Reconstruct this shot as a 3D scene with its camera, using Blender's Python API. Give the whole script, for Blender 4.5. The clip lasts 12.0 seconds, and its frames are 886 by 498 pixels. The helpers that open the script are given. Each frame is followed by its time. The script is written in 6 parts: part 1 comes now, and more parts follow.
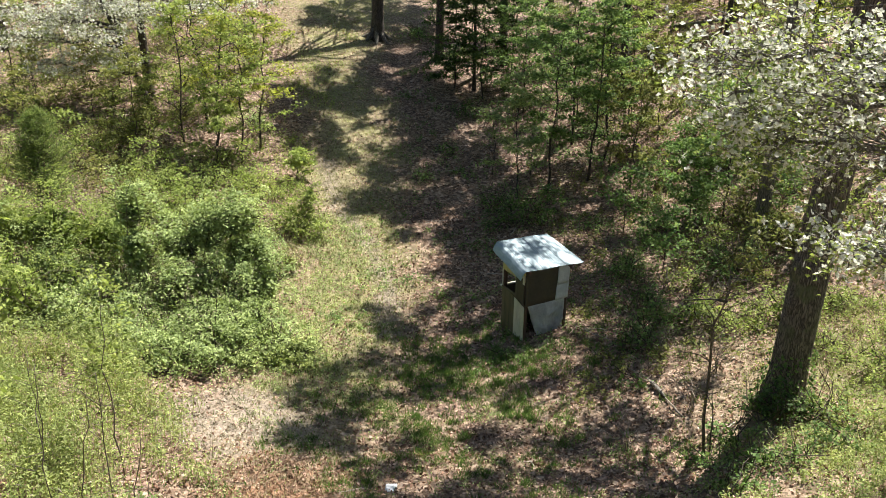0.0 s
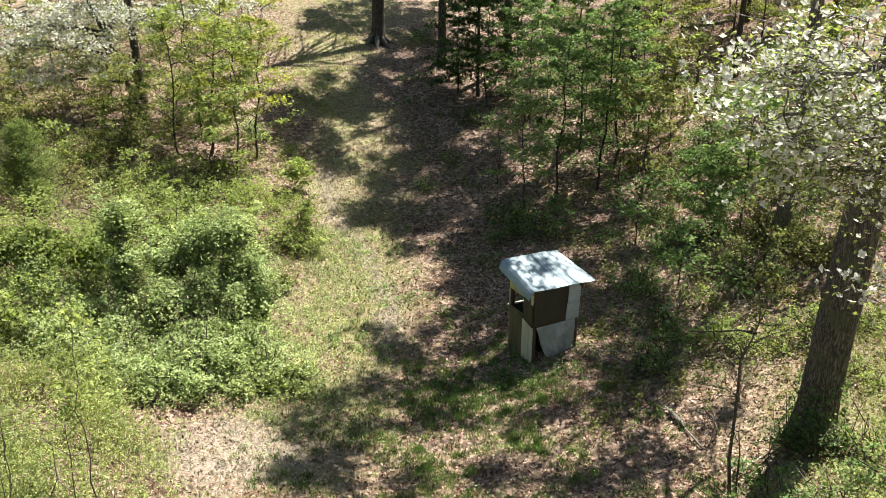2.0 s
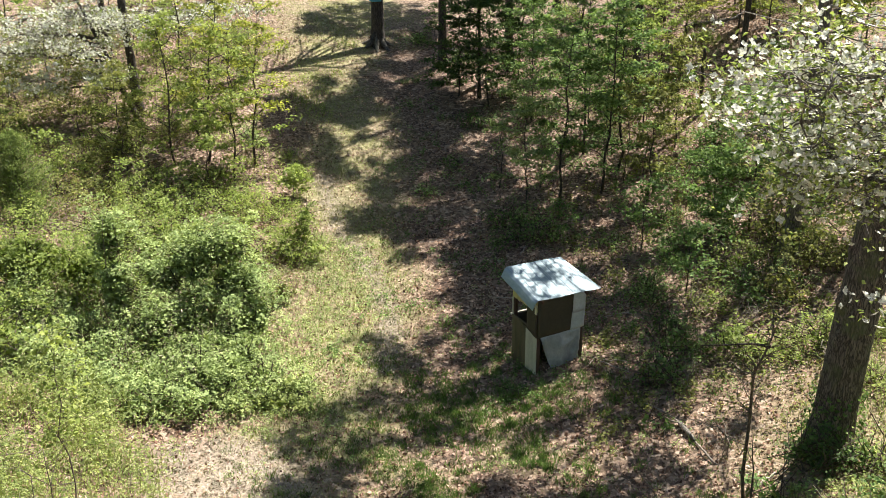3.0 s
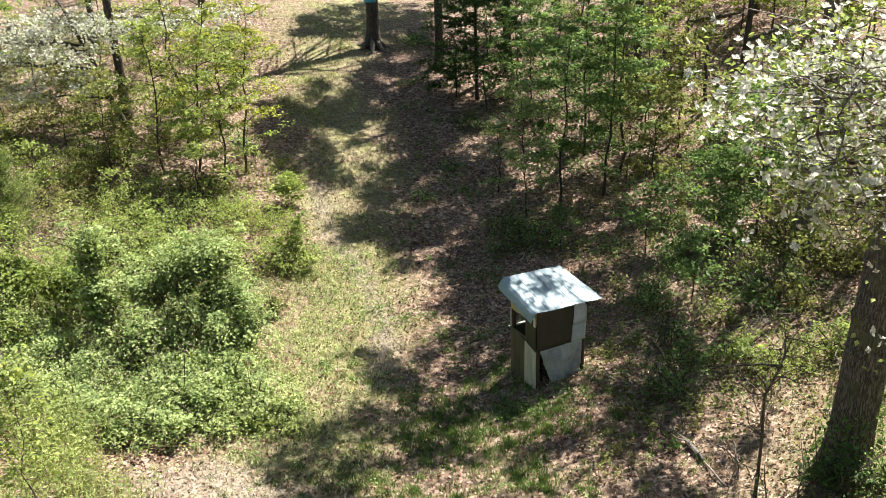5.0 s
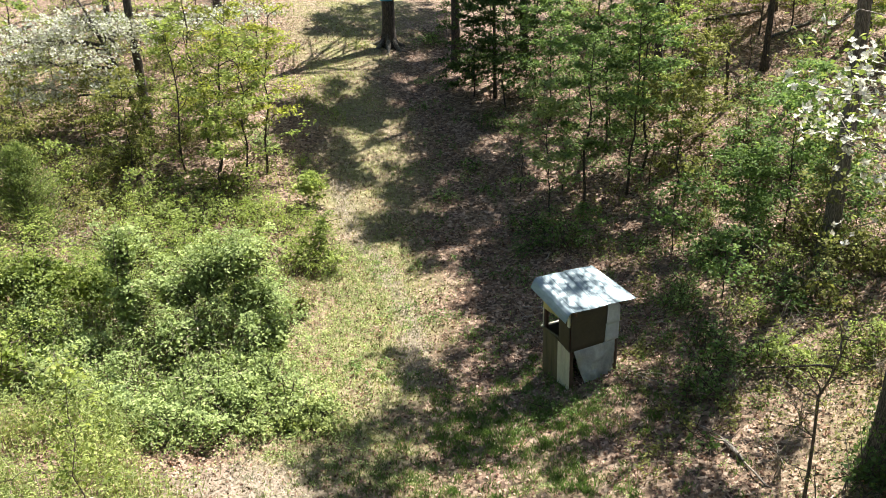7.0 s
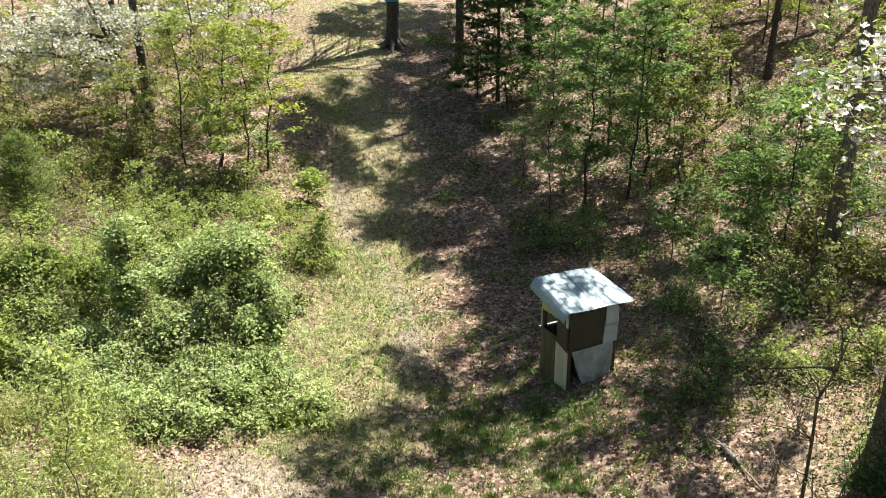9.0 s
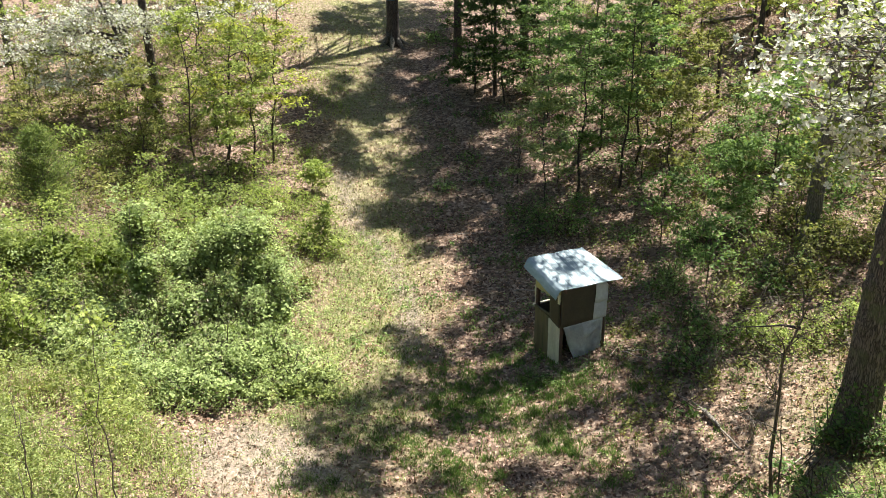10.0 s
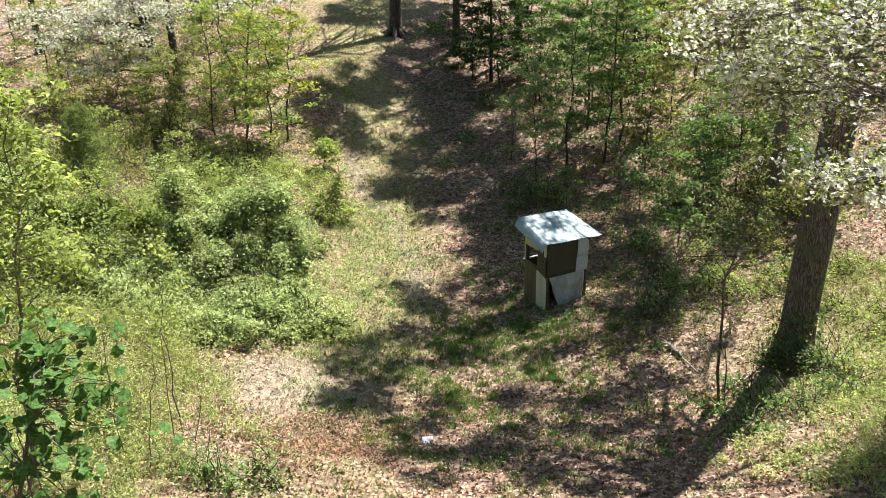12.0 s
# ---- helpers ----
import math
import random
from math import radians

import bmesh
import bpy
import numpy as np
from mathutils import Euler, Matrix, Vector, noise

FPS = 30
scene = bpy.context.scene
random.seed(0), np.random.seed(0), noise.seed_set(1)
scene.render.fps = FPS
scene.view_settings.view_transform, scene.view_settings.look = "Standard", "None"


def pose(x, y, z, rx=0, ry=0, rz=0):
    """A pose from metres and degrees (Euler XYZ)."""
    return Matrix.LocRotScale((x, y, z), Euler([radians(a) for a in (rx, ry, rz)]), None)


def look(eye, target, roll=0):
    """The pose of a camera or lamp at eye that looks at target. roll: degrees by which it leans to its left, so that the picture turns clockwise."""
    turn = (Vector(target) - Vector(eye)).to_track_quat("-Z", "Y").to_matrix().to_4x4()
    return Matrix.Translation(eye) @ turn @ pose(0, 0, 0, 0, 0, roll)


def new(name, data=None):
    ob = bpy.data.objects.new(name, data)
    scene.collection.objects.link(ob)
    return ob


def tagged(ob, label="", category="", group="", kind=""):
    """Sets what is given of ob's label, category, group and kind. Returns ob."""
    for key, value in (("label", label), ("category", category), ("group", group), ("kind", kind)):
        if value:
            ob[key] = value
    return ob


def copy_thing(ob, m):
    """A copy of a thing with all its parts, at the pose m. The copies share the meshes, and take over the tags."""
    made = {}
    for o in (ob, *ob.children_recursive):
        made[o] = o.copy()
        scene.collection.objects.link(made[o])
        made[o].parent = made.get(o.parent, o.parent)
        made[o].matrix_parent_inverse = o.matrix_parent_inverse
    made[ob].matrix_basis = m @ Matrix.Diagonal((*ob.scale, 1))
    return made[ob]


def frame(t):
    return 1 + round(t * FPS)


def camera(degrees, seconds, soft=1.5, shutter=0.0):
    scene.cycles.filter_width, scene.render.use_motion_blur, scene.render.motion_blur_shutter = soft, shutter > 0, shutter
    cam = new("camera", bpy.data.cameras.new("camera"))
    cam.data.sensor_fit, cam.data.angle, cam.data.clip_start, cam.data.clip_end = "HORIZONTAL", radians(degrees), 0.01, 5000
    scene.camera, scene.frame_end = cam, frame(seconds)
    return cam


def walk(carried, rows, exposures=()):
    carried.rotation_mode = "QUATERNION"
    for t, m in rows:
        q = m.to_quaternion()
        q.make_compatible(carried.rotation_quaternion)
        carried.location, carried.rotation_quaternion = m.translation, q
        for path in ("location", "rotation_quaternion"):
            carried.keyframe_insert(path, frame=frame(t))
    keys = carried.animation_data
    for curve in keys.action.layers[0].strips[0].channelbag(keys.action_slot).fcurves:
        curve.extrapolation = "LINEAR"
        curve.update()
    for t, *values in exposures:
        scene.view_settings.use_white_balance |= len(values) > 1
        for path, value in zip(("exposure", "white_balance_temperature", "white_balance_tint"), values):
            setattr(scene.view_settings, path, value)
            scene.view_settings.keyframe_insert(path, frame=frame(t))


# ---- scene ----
cam = camera(53.2, 12.0, soft=0.6)
PATH = [
    (0, (0.291, -0.4, 9.808), (0.239, 1.455, 9.063), 0.7),
    (0.5, (0.245, -0.063, 9.816), (0.189, 1.792, 9.071), 0.3),
    (1, (0.234, 0.275, 9.781), (0.173, 2.13, 9.036), -0.1),
    (1.5, (0.239, 0.578, 9.773), (0.177, 2.433, 9.028), 0.0),
    (2, (0.277, 0.909, 9.75), (0.215, 2.764, 9.006), 0.2),
    (2.5, (0.321, 1.238, 9.708), (0.247, 3.094, 8.965), -0.6),
    (3, (0.395, 1.54, 9.693), (0.319, 3.396, 8.951), -0.7),
    (3.2, (0.476, 1.682, 9.679), (0.404, 3.537, 8.936), 0.1),
    (4.8, (0.627, 2.382, 9.612), (0.537, 4.237, 8.87), -2.1),
    (5, (0.646, 2.47, 9.604), (0.556, 4.324, 8.861), -1.8),
    (5.1, (0.653, 2.499, 9.598), (0.567, 4.354, 8.856), -1.8),
    (5.2, (0.66, 2.528, 9.593), (0.579, 4.383, 8.85), -1.2),
    (5.3, (0.668, 2.557, 9.587), (0.599, 4.413, 8.844), 0.2),
    (5.4, (0.675, 2.586, 9.582), (0.647, 4.443, 8.839), 4.2),
    (5.5, (0.682, 2.615, 9.576), (0.673, 4.472, 8.835), 6.1),
    (5.8, (0.598, 2.628, 9.586), (0.593, 4.486, 8.844), 6.4),
    (6, (0.542, 2.637, 9.592), (0.533, 4.494, 8.85), 6.2),
    (6.2, (0.391, 2.595, 9.607), (0.382, 4.453, 8.866), 6.5),
    (6.3, (0.315, 2.574, 9.614), (0.295, 4.431, 8.873), 5.6),
    (6.5, (0.164, 2.532, 9.629), (0.1, 4.387, 8.882), 1.0),
    (6.7, (0.014, 2.505, 9.655), (-0.079, 4.358, 8.908), -1.9),
    (8.3, (-0.155, 2.64, 9.456), (-0.247, 4.497, 8.717), -1.0),
    (8.5, (-0.148, 2.673, 9.456), (-0.217, 4.53, 8.718), 1.3),
    (9, (-0.103, 2.499, 9.444), (-0.192, 4.358, 8.709), -0.5),
    (9.5, (-0.05, 1.975, 9.453), (-0.141, 3.833, 8.718), -0.8),
    (10, (0.019, 1.257, 9.469), (-0.073, 3.115, 8.735), -0.9),
    (10.5, (0.037, 0.496, 9.55), (-0.054, 2.354, 8.814), -0.9),
    (11, (0.086, -0.259, 9.603), (-0.005, 1.598, 8.865), -0.9),
    (11.5, (0.111, -1.04, 9.649), (0.02, 0.817, 8.909), -1.0),
    (12, (0.108, -1.8, 9.674), (0.018, 0.055, 8.93), -1.0),
]
walk(cam, [(t, look(eye, target, roll)) for t, eye, target, roll in PATH], exposures=((0.0, 1.30), (1.0, 1.41), (2.0, 1.42), (3.0, 1.40), (5.0, 1.51), (8.0, 1.51), (12.0, 1.52)))

# ---- light ----
SUN_AZ, SUN_EL = radians(50.0), radians(62.0)
SUN_DIR = Vector((math.cos(SUN_AZ) * math.cos(SUN_EL), math.sin(SUN_AZ) * math.cos(SUN_EL), math.sin(SUN_EL)))
world = bpy.data.worlds.new("sky")
scene.world = world
world.use_nodes = True
sky = world.node_tree.nodes.new("ShaderNodeTexSky")
sky.sky_type, sky.sun_disc = "NISHITA", False
sky.sun_elevation, sky.sun_rotation = SUN_EL, radians(90.0) - SUN_AZ
background = world.node_tree.nodes["Background"]
background.inputs["Strength"].default_value = 0.05
world.node_tree.links.new(sky.outputs["Color"], background.inputs["Color"])
sun = new("sun", bpy.data.lights.new("sun", "SUN"))
sun.data.energy, sun.data.angle, sun.data.color = 5.0, radians(0.55), (1.0, 0.96, 0.895)
sun.matrix_world = look(SUN_DIR * 60, (0, 0, 0))


# ---- materials ----
def material(name):
    m = bpy.data.materials.new(name)
    m.use_nodes = True
    nodes, links = m.node_tree.nodes, m.node_tree.links
    return m, nodes, links, nodes["Principled BSDF"]


def ramp(nodes, links, fac, stops):
    r = nodes.new("ShaderNodeValToRGB")
    while len(r.color_ramp.elements) < len(stops):
        r.color_ramp.elements.new(0.5)
    for e, (p, c) in zip(r.color_ramp.elements, stops):
        e.position, e.color = p, (*c, 1)
    links.new(fac, r.inputs["Fac"])
    return r.outputs["Color"]


def noise_tex(nodes, links, scale, detail=4.0, vector=None, rough=0.6):
    n = nodes.new("ShaderNodeTexNoise")
    n.inputs["Scale"].default_value, n.inputs["Detail"].default_value, n.inputs["Roughness"].default_value = scale, detail, rough
    if vector:
        links.new(vector, n.inputs["Vector"])
    return n.outputs["Fac"]


def coords(nodes, links, scale=(1, 1, 1)):
    t, m = nodes.new("ShaderNodeTexCoord"), nodes.new("ShaderNodeMapping")
    m.inputs["Scale"].default_value = scale
    links.new(t.outputs["Object"], m.inputs["Vector"])
    return m.outputs["Vector"]


def mix(nodes, links, fac, a, b, kind="MIX"):
    n = nodes.new("ShaderNodeMix")
    n.data_type, n.blend_type = "RGBA", kind
    for sock, v in ((n.inputs[0], fac), (n.inputs[6], a), (n.inputs[7], b)):
        if isinstance(v, (int, float)):
            sock.default_value = v
        elif isinstance(v, tuple):
            sock.default_value = (*v, 1)
        else:
            links.new(v, sock)
    return n.outputs[2]


def bump(nodes, links, height, shader, distance, strength=1.0):
    b = nodes.new("ShaderNodeBump")
    b.inputs["Distance"].default_value, b.inputs["Strength"].default_value = distance, strength
    links.new(height, b.inputs["Height"])
    links.new(b.outputs["Normal"], shader.inputs["Normal"])


def leaf_material(name, dark, mid, light, glow=0.4, rough=0.6, through_tint=(1.2, 1.25, 0.8), keep=0.35, vary=1.0):
    """Thin leaves: each one takes its own tint, patches of the plant differ, clumps are painted lighter and darker, and
    light comes through.
    """
    m, nodes, links, bsdf = material(name)
    info = nodes.new("ShaderNodeNewGeometry")
    tint = ramp(nodes, links, info.outputs["Random Per Island"], ((0.0, dark), (0.5, mid), (1.0, light)))
    v = coords(nodes, links)
    patch = ramp(nodes, links, noise_tex(nodes, links, 0.9, 3, v), ((0.3, (1 - 0.28 * vary, 1 - 0.24 * vary, 1 - 0.3 * vary)), (0.7, (1 + 0.16 * vary, 1 + 0.12 * vary, 1.0))))
    # Noise puts some light and dark between clumps into the colour.
    clump_shade = ramp(nodes, links, noise_tex(nodes, links, 4.5, 2, v), ((0.32, (1 - 0.55 * vary, 1 - 0.52 * vary, 1 - 0.54 * vary)), (0.68, (1 + 0.4 * vary, 1 + 0.36 * vary, 1 + 0.32 * vary))))
    col = mix(nodes, links, 1.0, mix(nodes, links, 1.0, mix(nodes, links, keep, tint, mid), patch, "MULTIPLY"), clump_shade, "MULTIPLY")
    links.new(col, bsdf.inputs["Base Color"])
    bsdf.inputs["Roughness"].default_value = rough
    bsdf.inputs["Specular IOR Level"].default_value = 0.14
    thin = nodes.new("ShaderNodeBsdfTranslucent")
    links.new(mix(nodes, links, 1.0, col, through_tint, "MULTIPLY"), thin.inputs["Color"])
    both = nodes.new("ShaderNodeMixShader")
    both.inputs[0].default_value = glow
    links.new(bsdf.outputs[0], both.inputs[1])
    links.new(thin.outputs[0], both.inputs[2])
    links.new(both.outputs[0], nodes["Material Output"].inputs["Surface"])
    return m


def bark_material(name, dark, light, moss=None, deep=0.03):
    m, nodes, links, bsdf = material(name)
    v = coords(nodes, links, (7.0, 7.0, 1.1))
    rid = nodes.new("ShaderNodeTexVoronoi")
    rid.feature, rid.inputs["Scale"].default_value = "DISTANCE_TO_EDGE", 2.6
    warp = nodes.new("ShaderNodeVectorMath")
    warp.operation = "ADD"
    wn = nodes.new("ShaderNodeTexNoise")
    wn.inputs["Scale"].default_value = 3.0
    links.new(v, wn.inputs["Vector"])
    links.new(v, warp.inputs[0])
    links.new(wn.outputs["Color"], warp.inputs[1])
    links.new(warp.outputs[0], rid.inputs["Vector"])
    plates = ramp(nodes, links, rid.outputs["Distance"], ((0.0, dark), (0.22, light)))
    grain = ramp(nodes, links, noise_tex(nodes, links, 6, 6, v), ((0.3, (0.62, 0.62, 0.62)), (0.75, (1.2, 1.2, 1.2))))
    col = mix(nodes, links, 1.0, plates, grain, "MULTIPLY")
    if moss:
        spots = ramp(nodes, links, noise_tex(nodes, links, 1.3, 5, coords(nodes, links)), ((0.52, (0, 0, 0)), (0.62, (0.75, 0.75, 0.75))))
        col = mix(nodes, links, spots, col, moss)
    links.new(col, bsdf.inputs["Base Color"])
    bsdf.inputs["Roughness"].default_value = 0.9
    bump(nodes, links, rid.outputs["Distance"], bsdf, deep)
    return m


def painted(name, base, worn, scale=6.0, rough=0.6, metal=0.0, stretch=(1, 1, 1), relief=0.002):
    """A painted or bare board or sheet with grain, stains and wear."""
    m, nodes, links, bsdf = material(name)
    v = coords(nodes, links, stretch)
    big = noise_tex(nodes, links, scale * 0.35, 5, v)
    fine = noise_tex(nodes, links, scale * 5, 5, v)
    col = mix(nodes, links, ramp(nodes, links, big, ((0.38, (0, 0, 0)), (0.72, (1, 1, 1)))), base, worn)
    col = mix(nodes, links, 1.0, col, ramp(nodes, links, fine, ((0.25, (0.78, 0.78, 0.78)), (0.8, (1.12, 1.12, 1.12)))), "MULTIPLY")
    links.new(col, bsdf.inputs["Base Color"])
    bsdf.inputs["Roughness"].default_value, bsdf.inputs["Metallic"].default_value = rough, metal
    bump(nodes, links, fine, bsdf, relief)
    return m


def ground_material():
    m, nodes, links, bsdf = material("woodland_floor")
    v = coords(nodes, links)
    cell = nodes.new("ShaderNodeTexVoronoi")
    cell.inputs["Scale"].default_value = 11.0
    links.new(v, cell.inputs["Vector"])
    sep = nodes.new("ShaderNodeSeparateColor")
    links.new(cell.outputs["Color"], sep.inputs["Color"])
    leaves = ramp(nodes, links, sep.outputs["Red"], ((0.0, (0.05, 0.03, 0.02)), (0.4, (0.17, 0.105, 0.07)), (0.8, (0.32, 0.22, 0.155)), (1.0, (0.48, 0.36, 0.275))))
    soil = ramp(nodes, links, noise_tex(nodes, links, 1.6, 6, v), ((0.3, (0.03, 0.022, 0.014)), (0.75, (0.11, 0.08, 0.052))))
    litter = mix(nodes, links, 0.22, leaves, soil)
    turf = ramp(nodes, links, noise_tex(nodes, links, 5.0, 6, v), ((0.28, (0.11, 0.10, 0.045)), (0.5, (0.23, 0.215, 0.095)), (0.75, (0.42, 0.375, 0.21))))
    a = nodes.new("ShaderNodeAttribute")
    a.attribute_name = "turf"
    b = nodes.new("ShaderNodeAttribute")
    b.attribute_name = "straw"
    straw = ramp(nodes, links, noise_tex(nodes, links, 9.0, 6, v), ((0.25, (0.17, 0.13, 0.09)), (0.75, (0.40, 0.33, 0.26))))
    col = mix(nodes, links, a.outputs["Fac"], litter, turf)
    col = mix(nodes, links, b.outputs["Fac"], col, straw)
    links.new(col, bsdf.inputs["Base Color"])
    bsdf.inputs["Roughness"].default_value = 0.95
    bump(nodes, links, noise_tex(nodes, links, 14, 5, v), bsdf, 0.04)
    return m


GROUND = ground_material()
LITTER = leaf_material("dead_leaf", (0.095, 0.05, 0.036), (0.28, 0.165, 0.125), (0.62, 0.45, 0.375), 0.12, 0.5, (1.2, 1.1, 0.9), 0.0, 0.8)
STRAW = leaf_material("dry_straw", (0.21, 0.16, 0.12), (0.40, 0.34, 0.27), (0.62, 0.56, 0.48), 0.12, 0.6)
RUST = leaf_material("rusty_needles", (0.16, 0.085, 0.06), (0.27, 0.165, 0.12), (0.42, 0.29, 0.22), 0.1, 0.7)
TURF = leaf_material("turf_blade", (0.13, 0.165, 0.045), (0.28, 0.30, 0.115), (0.50, 0.49, 0.26), 0.38)
TUFT = leaf_material("tuft_blade", (0.065, 0.125, 0.035), (0.14, 0.23, 0.07), (0.28, 0.36, 0.15), 0.4)
VINE = leaf_material("vine_leaf", (0.145, 0.19, 0.075), (0.32, 0.40, 0.17), (0.48, 0.56, 0.285), 0.30, keep=0.4, vary=0.9)
PALE = leaf_material("pale_leaf", (0.145, 0.205, 0.055), (0.30, 0.365, 0.12), (0.47, 0.52, 0.22), 0.46, keep=0.4)
GOLD = leaf_material("young_gold_leaf", (0.21, 0.24, 0.05), (0.36, 0.39, 0.095), (0.54, 0.53, 0.18), 0.52)
GREEN = leaf_material("green_leaf", (0.065, 0.12, 0.04), (0.17, 0.27, 0.095), (0.34, 0.44, 0.20), 0.40, keep=0.3)
DEEP = leaf_material("deep_leaf", (0.045, 0.085, 0.03), (0.085, 0.14, 0.05), (0.15, 0.21, 0.08), 0.36)
WEED = leaf_material("weed_leaf", (0.145, 0.19, 0.07), (0.305, 0.36, 0.14), (0.50, 0.53, 0.28), 0.42, keep=0.4)
OLIVE = leaf_material("olive_leaf", (0.12, 0.13, 0.045), (0.225, 0.235, 0.085), (0.37, 0.37, 0.16), 0.42)
CEDAR = leaf_material("cedar_needle", (0.10, 0.15, 0.05), (0.19, 0.25, 0.085), (0.31, 0.36, 0.15), 0.34)
PETAL = leaf_material("white_bract", (0.60, 0.60, 0.50), (0.76, 0.755, 0.69), (0.88, 0.88, 0.84), 0.42, 0.6, (1.0, 1.0, 0.95), 0.0, 0.35)
MAPLE = leaf_material("maple_leaf", (0.03, 0.08, 0.02), (0.065, 0.145, 0.036), (0.115, 0.215, 0.065), 0.34)
BARK = bark_material("oak_bark", (0.035, 0.026, 0.019), (0.25, 0.20, 0.15), (0.12, 0.135, 0.055), 0.06)
DARK_BARK = bark_material("dark_bark", (0.024, 0.018, 0.015), (0.105, 0.083, 0.066), None, 0.03)
GREY_BARK = bark_material("grey_bark", (0.07, 0.06, 0.05), (0.26, 0.23, 0.19), None, 0.03)
DEAD_LIMB = painted("dead_limb_wood", (0.09, 0.055, 0.038), (0.22, 0.145, 0.10), 9, 0.95, 0, (1.5, 5, 5), 0.03)
SAPLING_BARK = bark_material("sapling_bark", (0.055, 0.046, 0.032), (0.17, 0.14, 0.10), None, 0.02)
TWIG = painted("twig_bark", (0.10, 0.075, 0.055), (0.20, 0.165, 0.13), 9, 0.9)
TANGLE = painted("shade_darkened_stem", (0.045, 0.032, 0.022), (0.09, 0.065, 0.045), 9, 0.95)
BLEACHED = painted("weathered_branch", (0.20, 0.165, 0.125), (0.36, 0.31, 0.25), 7, 0.85, 0, (4, 4, 1))
DEADWOOD = painted("bleached_deadwood", (0.36, 0.31, 0.25), (0.55, 0.50, 0.43), 7, 0.85, 0, (4, 4, 1))


# ---- mesh helpers ----
class Geo:
    """Gathers quads and triangles of one mesh as arrays."""

    def __init__(self):
        self.v, self.f4, self.f3, self.n = [], [], [], 0

    def add(self, verts, quads=None, tris=None):
        verts = np.asarray(verts, float).reshape(-1, 3)
        if quads is not None and len(quads):
            self.f4.append(np.asarray(quads, int).reshape(-1, 4) + self.n)
        if tris is not None and len(tris):
            self.f3.append(np.asarray(tris, int).reshape(-1, 3) + self.n)
        self.v.append(verts)
        self.n += len(verts)
        return self

    def mesh(self, name, mat, origin=(0, 0, 0), smooth=False):
        me = bpy.data.meshes.new(name)
        v = (np.concatenate(self.v) if self.v else np.zeros((0, 3))) - np.array(origin)
        f4 = np.concatenate(self.f4) if self.f4 else np.zeros((0, 4), int)
        f3 = np.concatenate(self.f3) if self.f3 else np.zeros((0, 3), int)
        loops = np.concatenate([f4.ravel(), f3.ravel()])
        me.vertices.add(len(v))
        me.vertices.foreach_set("co", v.astype(np.float32).ravel())
        me.loops.add(len(loops))
        me.loops.foreach_set("vertex_index", loops.astype(np.int32))
        me.polygons.add(len(f4) + len(f3))
        starts = np.concatenate([np.arange(len(f4)) * 4, len(f4) * 4 + np.arange(len(f3)) * 3])
        me.polygons.foreach_set("loop_start", starts.astype(np.int32))
        if smooth:
            me.polygons.foreach_set("use_smooth", np.ones(len(starts), bool))
        me.update(calc_edges=True)
        me.validate()
        me.materials.append(mat)
        return me


def unit(a):
    return a / np.maximum(np.linalg.norm(a, axis=-1, keepdims=True), 1e-9)


def leaves(geo, centres, size, rng, up=0.6, wide=0.55, droop=0.12, heading=None, lie=None):
    """One folded, pointed leaf at each centre."""
    c = np.asarray(centres, float)
    n = len(c)
    if not n:
        return geo
    s = (np.asarray(size) * np.ones(n))[:, None]
    nor = unit(rng.normal(size=(n, 3)) + (np.array((0, 0, up * 2.2)) if lie is None else lie * up * 2.2))
    d = rng.normal(size=(n, 3)) if heading is None else heading + rng.normal(size=(n, 3)) * 0.45
    d = unit(d - nor * (d * nor).sum(1, keepdims=True))
    side = np.cross(nor, d)
    w = wide * rng.uniform(0.8, 1.2, (n, 1))
    base, tip = c - d * s * 0.5, c + d * s * 0.5 - nor * s * droop
    left, right = c + side * s * w * 0.5 + nor * s * 0.1, c - side * s * w * 0.5 + nor * s * 0.1
    v = np.stack([base, right, tip, left], 1).reshape(-1, 3)
    return geo.add(v, np.arange(4 * n).reshape(-1, 4))


def blades(geo, roots, height, rng, width=0.016, lean=0.5):
    """One bent, tapering blade at each root."""
    r = np.asarray(roots, float)
    n = len(r)
    h = (np.asarray(height) * rng.uniform(0.6, 1.2, n))[:, None]
    a = rng.uniform(0, 2 * math.pi, n)
    side = np.stack([np.cos(a), np.sin(a), 0 * a], 1) * width * 0.5
    b = rng.uniform(0, 2 * math.pi, n)
    out = np.stack([np.cos(b), np.sin(b), 0 * b], 1) * h * lean * rng.uniform(0.1, 1, (n, 1))
    tip = r + out + np.array((0, 0, 1)) * h
    return geo.add(np.stack([r - side, r + side, tip], 1).reshape(-1, 3), None, np.arange(3 * n).reshape(-1, 3))


